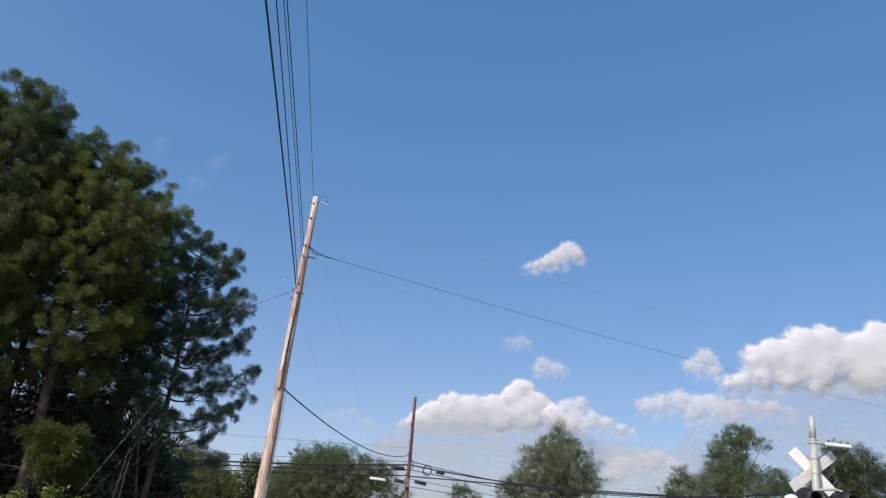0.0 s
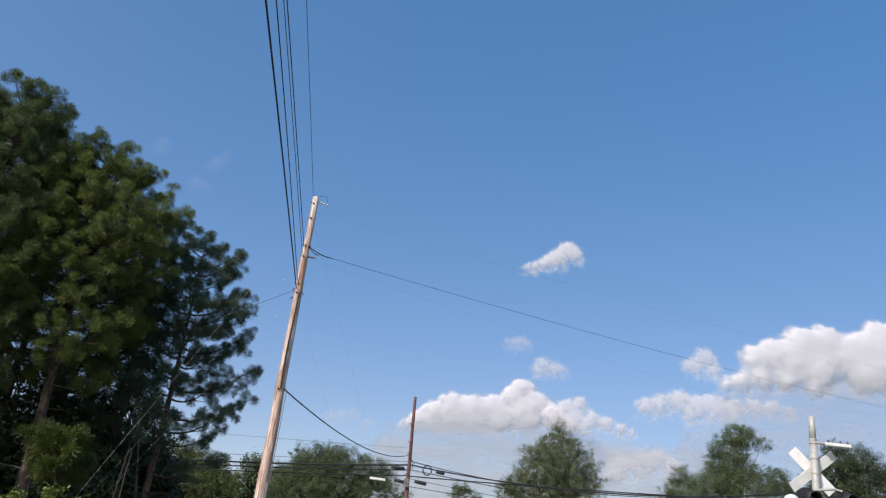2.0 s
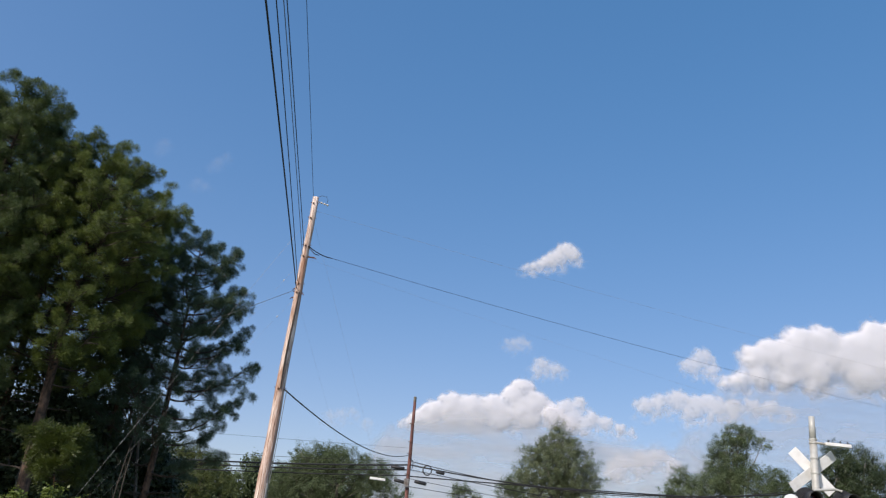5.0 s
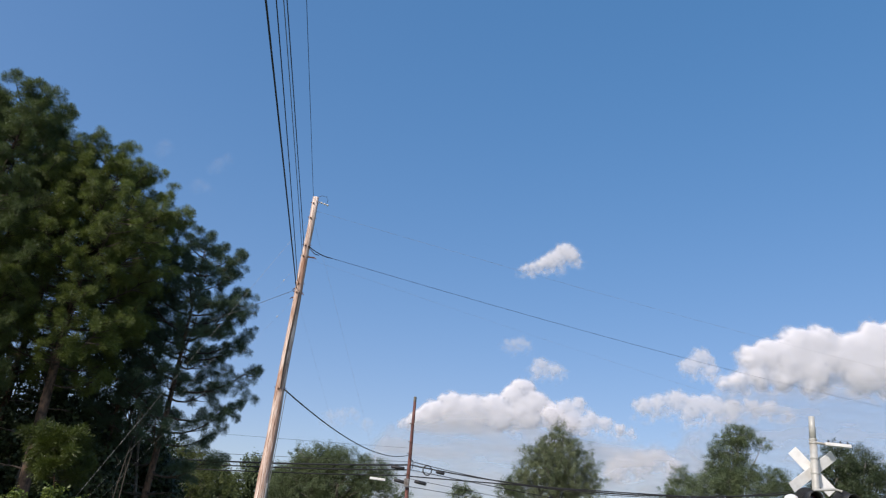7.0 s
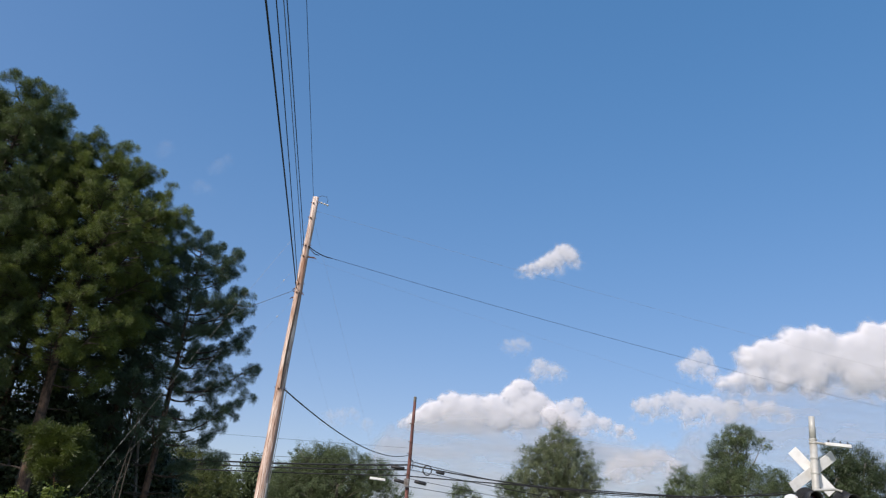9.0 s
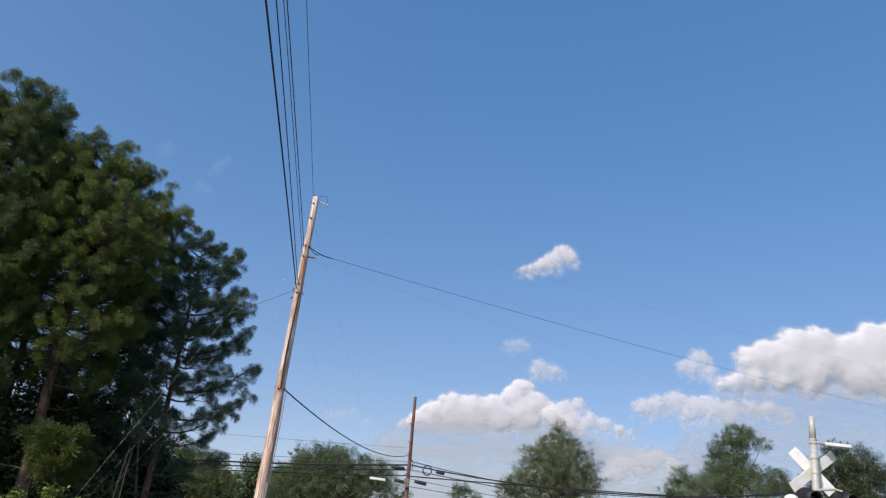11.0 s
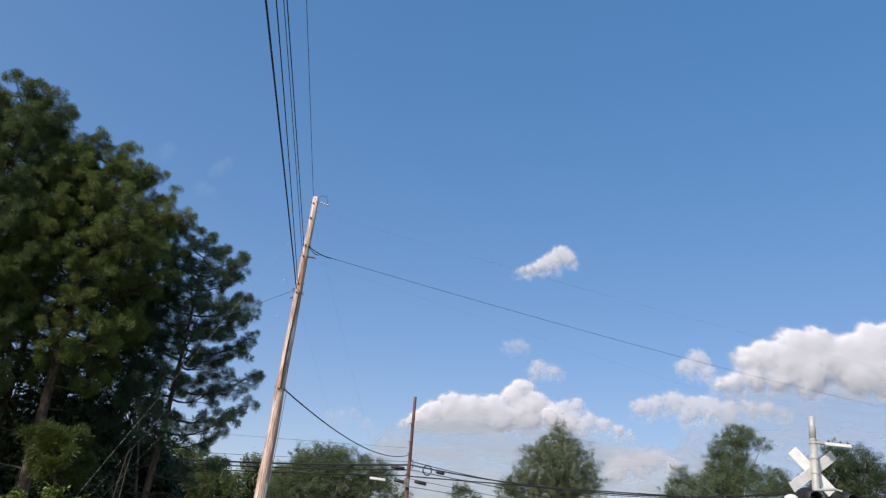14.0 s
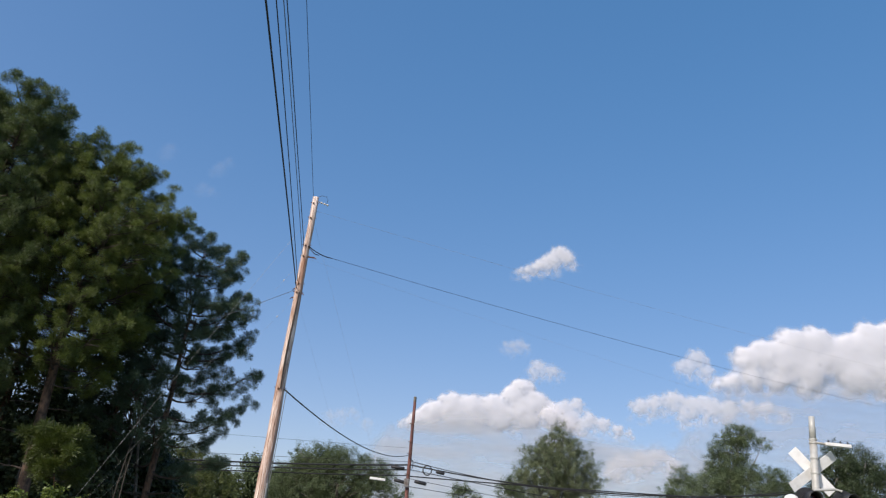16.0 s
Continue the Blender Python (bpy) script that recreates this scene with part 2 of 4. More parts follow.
def pine(rng, base, top, trunk_r, crown_from, reach, boughs, label, needles, gust=0.5, tuft=0.27, count=190, bare=0, fill=1.0, spurs=()):
    """A loblolly pine: bare lower trunk, boughs that rise at their tips and carry brushes of needles.
    reach: the bough's length at points spread evenly from the crown's foot to its top. spurs: single long boughs, as height share, bearing and length."""
    base, top = Vector(base), Vector(top)
    tree = thing("pine_tree", base, label, "tree", "pines at the wood's edge")
    h = (top - base).length
    axis = (top - base) / h
    bend = Vector((rng.uniform(-0.2, 0.2), rng.uniform(-0.2, 0.2), 0))

    def on_trunk(s):
        return axis * (s * h) + bend * math.sin(s * math.pi * 1.3)

    path = [on_trunk(i / 16) for i in range(17)]
    radii = [trunk_r * (1.0 - 0.93 * (i / 16) ** 1.2) + (0.06 if i == 0 else 0) for i in range(17)]
    part("trunk", tube(path, radii, 12), PINE_BARK, tree, smooth=True)
    for i in range(boughs + len(spurs)):
        u = ((i + rng.uniform(0, 1)) / boughs) ** 0.72
        s = crown_from + (0.985 - crown_from) * u
        a = i * 2.399 + rng.uniform(-0.4, 0.4)
        ln = float(np.interp(u, np.linspace(0, 1, len(reach)), reach)) * rng.uniform(0.72, 1.08)
        if i >= boughs:
            s, a, ln = spurs[i - boughs]
            u = (s - crown_from) / (0.985 - crown_from)
        rise = 0.1 + 0.55 * u + rng.uniform(-0.15, 0.15)
        out = Vector((math.cos(a), math.sin(a), 0))
        wood = bmesh.new()

        def along(v):
            return out * (ln * v) + Vector((0, 0, ln * (rise * v * 0.55 + 0.28 * v * v - 0.1 * math.sin(v * math.pi))))

        r0 = 0.016 + 0.013 * ln
        tube_into(wood, [along(v / 6) for v in range(7)], [r0 * (1 - 0.85 * v / 6) for v in range(7)], 5)
        cs, ws = [along(1.0), along(0.93)], [out + Vector((0, 0, 0.6))] * 2
        twigs = max(3, int(ln * 5.4 * fill))
        for j in range(twigs):
            v = 0.3 + 0.68 * (j + rng.uniform(0, 1)) / twigs
            root = along(v)
            side = out.cross(Vector((0, 0, 1))) * rng.choice((-1, 1))
            way = (side * rng.uniform(0.4, 1.1) + out * rng.uniform(0.3, 0.9) + Vector((0, 0, rng.uniform(-0.15, 0.75)))).normalized()
            tl = ln * rng.uniform(0.16, 0.36) * (1.2 - 0.5 * v) + 0.12
            tip = root + way * tl
            tube_into(wood, [root, root.lerp(tip, 0.5) + Vector((0, 0, -0.03)), tip], [r0 * 0.4, r0 * 0.3, 0.006], 4)
            for q in range(int(1.5 + tl * 2.0)):
                back = 1 - 0.7 * q / (1.5 + tl * 2.0)
                cs.append(root.lerp(tip, back) + Vector(rng.normal(size=3)) * 0.08)
                ws.append(way + Vector((0, 0, 0.5)))
        pts = slivers(rng, np.array([tuple(c) for c in cs]), np.array([tuple(w.normalized()) for w in ws]), tuft, tuft * 0.042, count)
        bmesh.ops.recalc_face_normals(wood, faces=wood.faces)
        ob = part("bough", wood, BRANCH_BARK, tree)
        brush = new("needles", foliage_mesh("needles", pts, 3, [needles]))
        brush.parent = ob
        ob.location = on_trunk(s)
        SWAYING.append((ob, on_trunk(s), Vector((-out.y, out.x, 0)), gust * rng.uniform(0.55, 1.1) * (0.45 + 0.55 * abs(out.x)), rng.uniform(-0.25, 0.25)))
    for i in range(bare):  # dead stubs below the crown
        s = crown_from * rng.uniform(0.45, 1.0)
        a = rng.uniform(0, math.tau)
        p = on_trunk(s)
        d = Vector((math.cos(a), math.sin(a), rng.uniform(-0.2, 0.3)))
        ln = rng.uniform(0.4, 1.6)
        part("dead_branch", tube([p, p + d * ln * 0.6, p + d * ln + Vector((0, 0, -0.1))], [0.025, 0.016, 0.006], 5), BRANCH_BARK, tree)
    LEANING.append((tree, base, gust))
    return tree


def broadleaf(rng, name, base, height, trunk_r, masses, leaf, leaves, label, gust=0.15, depth=0.8, dense=1.0, spray=0.24, group="", stems=1, ragged=0.2):
    """A leafy tree or shrub. masses: (x, z, radius) of the crown's main bodies, from its foot; each is broken into sprays of leaves with gaps between."""
    tree = thing(name, base, label, "tree" if height > 3 else "shrub", group)
    wood = bmesh.new()
    crown, facing = [], []
    for _ in range(stems):
        tip = Vector((rng.uniform(-0.05, 0.05), rng.uniform(-0.05, 0.05), 0.85)) * height
        root = Vector((rng.uniform(-1, 1), rng.uniform(-1, 1), 0)) * (0 if stems == 1 else height * 0.1)
        tube_into(wood, [root + tip * (i / 8) + Vector((0.02 * height * math.sin(i * 0.9), 0.015 * height * math.sin(i * 1.3), 0)) for i in range(9)],
                  [trunk_r * (1 - 0.9 * i / 8) for i in range(9)], 8)
    for x, z, r in masses:
        for dy in ((0,) if r < 0.8 else (-0.45, 0.4)):
            y = dy * r * depth + rng.uniform(-0.3, 0.3) * r
            c = Vector((x, y, z))
            root = Vector((0, 0, z * 0.55))
            tube_into(wood, [root, root.lerp(c, 0.5) + Vector((0, 0, 0.08 * r)), c], [trunk_r * 0.4, trunk_r * 0.22, trunk_r * 0.06], 5)
            n = int(12 + 34 * (r / spray * 0.24) ** 2 * dense)
            d = rng.normal(size=(n, 3))
            d /= np.linalg.norm(d, axis=1, keepdims=True)
            far = r * (1 + ragged * rng.normal(size=(n, 1))) * rng.uniform(0.55, 1.0, (n, 1)) ** 0.5
            sp = np.array([x, y, z]) + d * np.array([1, depth, 0.9]) * far
            per = int(14 * (spray / leaf) ** 1.3)
            for p, q in zip(sp, d):
                crown.append(p + rng.normal(size=(per, 3)) * spray * rng.uniform(0.4, 1.0) * 0.62 + q * spray * rng.uniform(0, 1.2, (per, 1)))
                facing.append(np.tile(q, (per, 1)))
                if rng.uniform() < 0.2:
                    tube_into(wood, [c, Vector(p)], [trunk_r * 0.06, trunk_r * 0.02], 3)
    bmesh.ops.recalc_face_normals(wood, faces=wood.faces)
    part("trunk", wood, GREY_BARK, tree, smooth=True)
    pts = leaf_blades(rng, np.concatenate(crown), leaf, np.concatenate(facing))
    ob = new("crown", foliage_mesh("crown", pts, 4, [leaves]))
    ob.parent = tree
    LEANING.append((tree, Vector(base), gust))
    return tree


def heap(rng, width, low, high, r, count, lean=0.0, peak=1.0):
    """Crown masses filling a dome: (x, z, radius)."""
    out = []
    for i in range(count):
        u = (i + rng.uniform(0, 1)) / count
        w = math.sqrt(max(0.0, 1 - u ** (2.0 * peak))) * rng.uniform(-1.0, 1.0)
        out.append((width * w + lean * u, low + (high - low) * u, r * rng.uniform(0.75, 1.2) * (1.05 - 0.4 * u)))
    return out


def wood_edge():
    rng = np.random.default_rng(7)
    # the tall pine at the wood's edge, and its neighbours
    pine(np.random.default_rng(70), (-17.81 + 0.5, 24, 0), (-16.58, 24, 15.75), 0.24, 0.3, (2.4, 3.0, 2.8, 2.2, 1.9, 1.5), 84,
         "tall loblolly pine with dense dark green crown", BLUE_NEEDLES, 0.25, tuft=0.225)
    pine(np.random.default_rng(71), (-13.5, 26, 0), (-13.95, 26, 14.7), 0.22, 0.36, (2.1, 2.9, 3.2, 2.9, 2.2, 1.3), 84,
         "loblolly pine with yellow-green sunlit crown and scaly trunk", NEEDLES, 0.5, bare=8, tuft=0.225, spurs=((0.766, 0.05, 3.26), (0.786, 0.25, 3.10), (0.731, -0.3, 3.00)))
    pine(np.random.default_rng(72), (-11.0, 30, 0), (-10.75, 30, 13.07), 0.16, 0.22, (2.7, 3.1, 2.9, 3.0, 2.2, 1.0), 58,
         "slender pine with shade-darkened needles, open crown and visible branches", SHADED_NEEDLES, 1.0, fill=0.74, bare=12, tuft=0.23, count=190)
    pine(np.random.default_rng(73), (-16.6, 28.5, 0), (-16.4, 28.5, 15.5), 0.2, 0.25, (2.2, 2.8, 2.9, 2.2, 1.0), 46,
         "pine deeper in the wood, with shade-darkened needles", SHADED_NEEDLES, 0.3, count=100, tuft=0.29, fill=0.7)
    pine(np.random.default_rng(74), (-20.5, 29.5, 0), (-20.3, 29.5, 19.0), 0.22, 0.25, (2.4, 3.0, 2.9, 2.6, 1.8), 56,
         "pine deeper in the wood, with shade-darkened needles", SHADED_NEEDLES, 0.3, count=100, tuft=0.29, fill=0.75)
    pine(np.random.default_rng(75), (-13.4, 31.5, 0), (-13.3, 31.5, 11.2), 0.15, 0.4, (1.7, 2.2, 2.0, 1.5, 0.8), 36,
         "shaded pine behind the sunlit ones", SHADED_NEEDLES, 0.4, count=110, tuft=0.27, fill=0.7)
    # young pine in front of the trunk
    pine(np.random.default_rng(76), (-10.75, 22, 0), (-10.8, 22, 3.35), 0.05, 0.62, (0.8, 0.9, 0.6), 18,
         "young pine sapling with bright yellow-green needles", YOUNG_NEEDLES, 0.15, tuft=0.26)
    # unseen pines added beside the viewer, to keep the wood's lower part shaded
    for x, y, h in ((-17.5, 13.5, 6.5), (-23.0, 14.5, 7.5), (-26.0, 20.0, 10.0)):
        pine(rng, (x, y, 0), (x + 0.2, y, h), 0.22, 0.25, (2.4, 3.0, 2.8, 2.0, 1.0), 30, "unseen pine added beside the viewer to shade the wood", SHADED_NEEDLES, 0.3, count=24, tuft=0.4, fill=0.7)
    # bare pale stems among the undergrowth
    for x, y, h, tilt in ((-10.95, 27, 4.87, 0.25), (-10.8, 27.3, 5.6, 0.1)):
        stem = thing("bare_sapling", (x, y, 0), "thin bare grey sapling stem in the undergrowth", "tree", "bare saplings")
        path = [Vector((tilt * u + 0.06 * math.sin(7 * u + x), 0.05 * math.sin(5 * u), h * u)) for u in np.linspace(0, 1, 9)]
        part("stem", tube(path, [0.026 - 0.0024 * i for i in range(9)], 7), PALE_BARK, stem, smooth=True)
        for k in range(5):
            p = path[3 + k]
            d = Vector((rng.uniform(-1, 1), rng.uniform(-0.6, 0.3), rng.uniform(0.3, 1))) * 0.5
            part("twig", tube([p, p + d * 0.5, p + d + Vector((0, 0, 0.1))], [0.014, 0.01, 0.004], 4), PALE_BARK, stem)
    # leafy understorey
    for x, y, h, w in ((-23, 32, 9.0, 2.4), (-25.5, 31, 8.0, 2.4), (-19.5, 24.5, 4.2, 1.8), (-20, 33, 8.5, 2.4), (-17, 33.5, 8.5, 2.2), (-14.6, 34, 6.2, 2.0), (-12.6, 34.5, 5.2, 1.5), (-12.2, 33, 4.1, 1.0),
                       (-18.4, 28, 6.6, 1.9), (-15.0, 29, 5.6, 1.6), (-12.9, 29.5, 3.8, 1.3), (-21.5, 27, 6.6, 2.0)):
        broadleaf(rng, "understorey_tree", (x, y, 0), h, 0.08, heap(rng, w, 0.8, h - 0.6, 0.95, int(5 + h * 1.3)), 0.17, SHADED_AND_CEDAR_LEAVES,
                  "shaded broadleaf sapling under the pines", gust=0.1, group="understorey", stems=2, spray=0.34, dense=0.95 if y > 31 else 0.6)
    broadleaf(rng, "understorey_tree", (-15.08, 29, 0), 8.0, 0.09, [(-1.9, 5.9, 0.86), (-0.7, 5.8, 0.77), (-1.3, 4.6, 0.94), (-0.1, 4.6, 0.89), (0.9, 5, 0.67), (-0.9, 3.3, 0.99), (0.6, 3.5, 0.92), (1.8, 3.8, 0.75)], 0.17, SHADED_AND_CEDAR_LEAVES,
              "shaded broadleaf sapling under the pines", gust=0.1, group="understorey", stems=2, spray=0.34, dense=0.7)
    broadleaf(rng, "understorey_tree", (-12.68, 32, 0), 9.5, 0.1, [(-2.7, 10.6, 0.57), (-1.7, 10.0, 0.46), (-1.0, 8.9, 0.41), (-1.9, 8.8, 0.61), (-2.1, 7.5, 0.65), (-0.9, 7.5, 0.5), (-1.2, 5.9, 0.73), (-0.2, 5.8, 0.49), (-2.2, 5.8, 0.68), (-0.2, 4.3, 0.72), (1.1, 4.1, 0.43), (-1.4, 4.1, 0.72), (-3.2, 8.6, 0.66), (-1.4, 7.9, 0.6), (-3.1, 9.5, 0.56), (-2.1, 8.1, 0.65), (-3.1, 7.1, 0.64)], 0.15, SHADED_AND_CEDAR_LEAVES,
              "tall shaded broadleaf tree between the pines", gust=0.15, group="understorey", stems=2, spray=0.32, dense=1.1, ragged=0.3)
    for x, y, h, w in ((-9.67, 20, 2.04, 0.22), (-10.66, 20, 1.79, 0.2), (-8.88, 20, 1.71, 0.2)):
        broadleaf(rng, "shrub", (x, y, 0), h, 0.03, heap(rng, w, h * 0.4, h - 0.12, 0.17, 9), 0.09, BRIGHT_LEAVES,
                  "fresh green shrub catching the sun", gust=0.3, spray=0.12, group="roadside shrubs", dense=0.25)


wood_edge()


def far_trees():
    rng = np.random.default_rng(21)
    # broad round tree behind the far pole
    broadleaf(rng, "oak_tree", (-6.74, 58, 0), 8.0, 0.3, [(-0.3, 6.4, 1.33), (-1.7, 6.6, 1.06), (-2.3, 5.9, 1.06), (1, 6.5, 1.24), (2.6, 6.1, 1.15), (3.5, 5.8, 0.97), (-4.1, 4.9, 1.05), (-3.3, 5.5, 0.97), (0.3, 4.9, 1.75), (-1.8, 4.3, 1.74), (2.5, 4.7, 1.57), (-3.8, 3.5, 1.3), (4.8, 4.4, 0.87), (-1.4, 7.3, 0.44), (-0, 7.4, 0.44), (-3.1, 7.2, 0.36)],
              0.075, LEAVES, "broad round dusty green oak behind the cables", gust=0.08, group="far trees", spray=0.3, dense=1.4)
    # the tall pointed tree
    broadleaf(rng, "poplar_tree", (10.12, 56, 0), 11.5, 0.22, [(0.1, 10.5, 0.3), (-0.3, 9.9, 0.42), (0.5, 9.8, 0.42), (1.2, 9.3, 0.34), (-1.2, 9.1, 0.4), (-0.1, 9.2, 0.7), (1, 8.7, 0.87), (-0.9, 8.4, 0.95), (-2.1, 8.2, 0.65), (-2.4, 7.2, 0.69), (-0.9, 7.3, 1.46), (1, 7.2, 1.46), (2.3, 7.8, 0.7), (2.8, 6.8, 0.7), (-2.6, 6.1, 0.85), (-1.1, 5.6, 1.53), (1.5, 5.8, 1.7), (-3.4, 5.4, 0.51)],
              0.068, SILVER_LEAVES, "tall pointed green tree with glossy pale leaves", gust=0.12, dense=1.7, group="far trees", spray=0.24, ragged=0.36)
    broadleaf(rng, "small_tree", (3.45, 60, 0), 5.5, 0.12, [(-0.2, 5.6, 0.46), (-0.7, 5.2, 0.45), (0.3, 5.2, 0.45), (1, 5, 0.27), (-0.1, 4.8, 0.72)], 0.075, LEAVES, "small green tree behind the cables", group="far trees", spray=0.26)
    broadleaf(rng, "small_tree", (20.69, 60, 0), 7.0, 0.12, [(0.3, 8.5, 0.42), (-0, 7.8, 0.65), (0.6, 7.8, 0.46), (-0.4, 7, 0.64), (0.2, 6.8, 1.01), (-0.9, 6.5, 0.37)], 0.075, LEAVES, "small pointed green tree", group="far trees", spray=0.26, ragged=0.28)
    broadleaf(rng, "elm_tree", (23.2, 55, 0), 11.5, 0.25, [(0.6, 10.9, 0.82), (1.5, 10.7, 0.74), (2.4, 10.3, 0.48), (-0.4, 10.5, 0.65), (-1.3, 9.7, 0.56), (-0.2, 9.6, 0.95), (0.8, 9.7, 0.73), (-1.2, 8.7, 0.73), (-0.3, 8.5, 0.94), (0.7, 8.4, 0.64), (-1.6, 7.7, 0.59), (-0.6, 7.4, 1.02)],
              0.07, LEAVES, "tall green tree with a lopsided crown", gust=0.12, dense=1.6, group="far trees", spray=0.26, ragged=0.22)
    broadleaf(rng, "low_tree", (22.77, 53, 0), 7.5, 0.2, [(-2.4, 6.8, 0.9), (-0.9, 7.2, 0.9), (0.5, 7.4, 0.98), (1.9, 7.5, 0.9), (3, 7.4, 0.82), (-3.3, 6.1, 0.97), (-1.6, 6.1, 1.21), (0.8, 6.3, 1.46), (2.9, 6.2, 1.13)],
              0.07, LEAVES, "low spreading green tree below a taller one", gust=0.08, group="far trees", spray=0.26, dense=1.3)
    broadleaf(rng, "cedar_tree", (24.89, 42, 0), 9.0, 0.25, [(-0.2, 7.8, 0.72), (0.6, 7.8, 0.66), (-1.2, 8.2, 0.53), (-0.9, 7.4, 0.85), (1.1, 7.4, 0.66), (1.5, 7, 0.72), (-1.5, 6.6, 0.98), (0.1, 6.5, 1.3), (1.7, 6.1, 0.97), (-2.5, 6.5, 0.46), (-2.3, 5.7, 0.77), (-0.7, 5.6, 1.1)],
              0.07, SHADED_AND_CEDAR_LEAVES, "dense dark green tree behind the signal mast", gust=0.08, dense=1.7, group="far trees", spray=0.25)
    broadleaf(rng, "hazel_tree", (-15.14, 50, 0), 6.0, 0.12, [(-0.7, 5.7, 0.49), (-1.3, 5.5, 0.45), (-0.0, 5.5, 0.49), (-1.8, 4.7, 0.63), (-0.5, 4.7, 0.75), (0.8, 4.7, 0.67), (1.9, 4.1, 0.63), (-2.4, 3.8, 0.67), (-0.8, 3.6, 0.81), (0.7, 3.7, 0.81), (2.7, 3.6, 0.52)],
              0.075, BRIGHT_OAK, "low yellow-green tree in the sun beyond the wood", gust=0.08, group="far trees", spray=0.26, dense=1.3)
    broadleaf(rng, "small_tree", (6.48, 54, 0), 5.2, 0.1, [(-0.3, 6.0, 0.25), (-0.4, 5.6, 0.37), (0.1, 5.5, 0.37), (-0.7, 5.2, 0.37), (-0.0, 5.1, 0.53), (0.5, 5.0, 0.37)], 0.07, LEAVES, "small pointed green tree before a taller one", group="far trees", spray=0.22, ragged=0.28)
    # the line of trees along the far side
    for k in range(8):
        x = -29 + k * 3.0
        h = 8.0 + rng.uniform(-0.6, 0.5) - 0.1 * k
        broadleaf(rng, "hedgerow_tree", (x, 64 + rng.uniform(-3, 3), 0), h, 0.2, heap(rng, 2.2, 1.6, h - 1.0, 1.5, 9, 0, 1.6), 0.19, LEAVES,
                  "green hedgerow tree across the road", gust=0.05, group="hedgerow", spray=0.36, dense=0.9)


far_trees()


# ---- poles ----
POLE_FOOT, POLE_TOP = Vector((-3.86, 18, 0)), Vector((-3.69, 18, 10.08))


def on_pole(z):
    return POLE_FOOT.lerp(POLE_TOP, z / POLE_TOP.z)


def pole_shaft(foot, top, r0, r1, sides=18):
    path = [(foot.lerp(top, i / 20) - foot) + Vector((0.006 * math.sin(i * 1.1), 0.006 * math.cos(i * 0.7), 0)) for i in range(21)]
    bm = tube(path, [r0 + (r1 - r0) * i / 20 for i in range(21)], sides)
    for v in bm.verts:
        v.co += 0.008 * noise.noise_vector(v.co * 2.2)
    return bm


def near_pole():
    pole = thing("utility_pole", POLE_FOOT, "weathered pale wooden utility pole leaning slightly", "pole", "utility poles")
    part("shaft", pole_shaft(POLE_FOOT, POLE_TOP, 0.15, 0.082), POLE_WOOD, pole, smooth=True)
    for z in (9.86, 9.4, 8.57, 8.25, 7.45, 7.21, 4.65):
        p = on_pole(z) - POLE_FOOT
        r = 0.15 + (0.082 - 0.15) * z / POLE_TOP.z
        part("bolt", tube([p + Vector((-0.02, -r - 0.05, 0)), p + Vector((-0.02, r + 0.05, 0))], 0.013, 6), RUST, pole)
        part("bolt", tube([p + Vector((-r - 0.03, -0.02, 0.05)), p + Vector((r + 0.035, -0.02, 0.04))], 0.01, 6), RUST, pole)
        part("washer_plate", box((0.045, 0.012, 0.05), p + Vector((-0.02, -r - 0.012, 0)), bevel=0.004), RUST, pole, "rusty square washer")
    # insulator bracket at the top
    t = POLE_TOP - POLE_FOOT
    p = t + Vector((0.06, -0.02, -0.12))
    part("bracket", tube([p, p + Vector((0.34, -0.05, -0.13))], 0.012, 6), STEEL, pole)
    for k in range(3):
        q = p + Vector((0.14 + 0.09 * k, -0.02 - 0.013 * k, -0.053 - 0.035 * k))
        part("insulator", spun([(0.012, -0.03), (0.034, -0.018), (0.036, 0.0), (0.018, 0.012), (0.012, 0.03)], q, pose(0, 0, 0, 0, 110, 0), 12), CERAMIC, pole, "white porcelain insulator", smooth=True)
    part("jumper", tube([t + Vector((0.05, -0.02, 0.0)), t + Vector((0.16, -0.03, 0.05)), t + Vector((0.3, -0.05, 0.03)), t + Vector((0.36, -0.06, -0.08)), t + Vector((0.34, -0.06, -0.24))], 0.006, 5), BLACK, pole, "thin black jumper wire")
    # cable run down the shaft
    run = [on_pole(z) - POLE_FOOT + Vector((0.03 + 0.018 * math.sin(z * 2.0), -(0.155 + (0.082 - 0.15) * z / POLE_TOP.z) - 0.016, 0)) for z in np.linspace(4.65, 7.21, 14)]
    part("riser_cable", tube(run, 0.02, 6), BRANCH_BARK, pole, "brown cable stapled to the shaft")
    low = [on_pole(z) - POLE_FOOT + Vector((0.16 + 0.02 * z / 6, -0.05, 0)) for z in np.linspace(0.3, 4.65, 10)]
    part("ground_wire", tube(low, 0.009, 5), GREY_WIRE, pole)
    part("conduit", tube([on_pole(z) - POLE_FOOT + Vector((0.13, -0.09, 0)) for z in (0, 1.2, 2.4)], 0.022, 8), STEEL, pole)
    for z, dx in ((8.27, 0.2), (8.27, 0.26), (7.34, -0.12), (7.22, 0.13), (7.09, -0.14)):
        p = on_pole(z) - POLE_FOOT
        part("clamp", tube([p, p + Vector((dx, -0.04, -0.01)), p + Vector((dx * 1.25, -0.05, -0.05))], [0.02, 0.016, 0.012], 6), RUST, pole)
    return pole


near_pole()


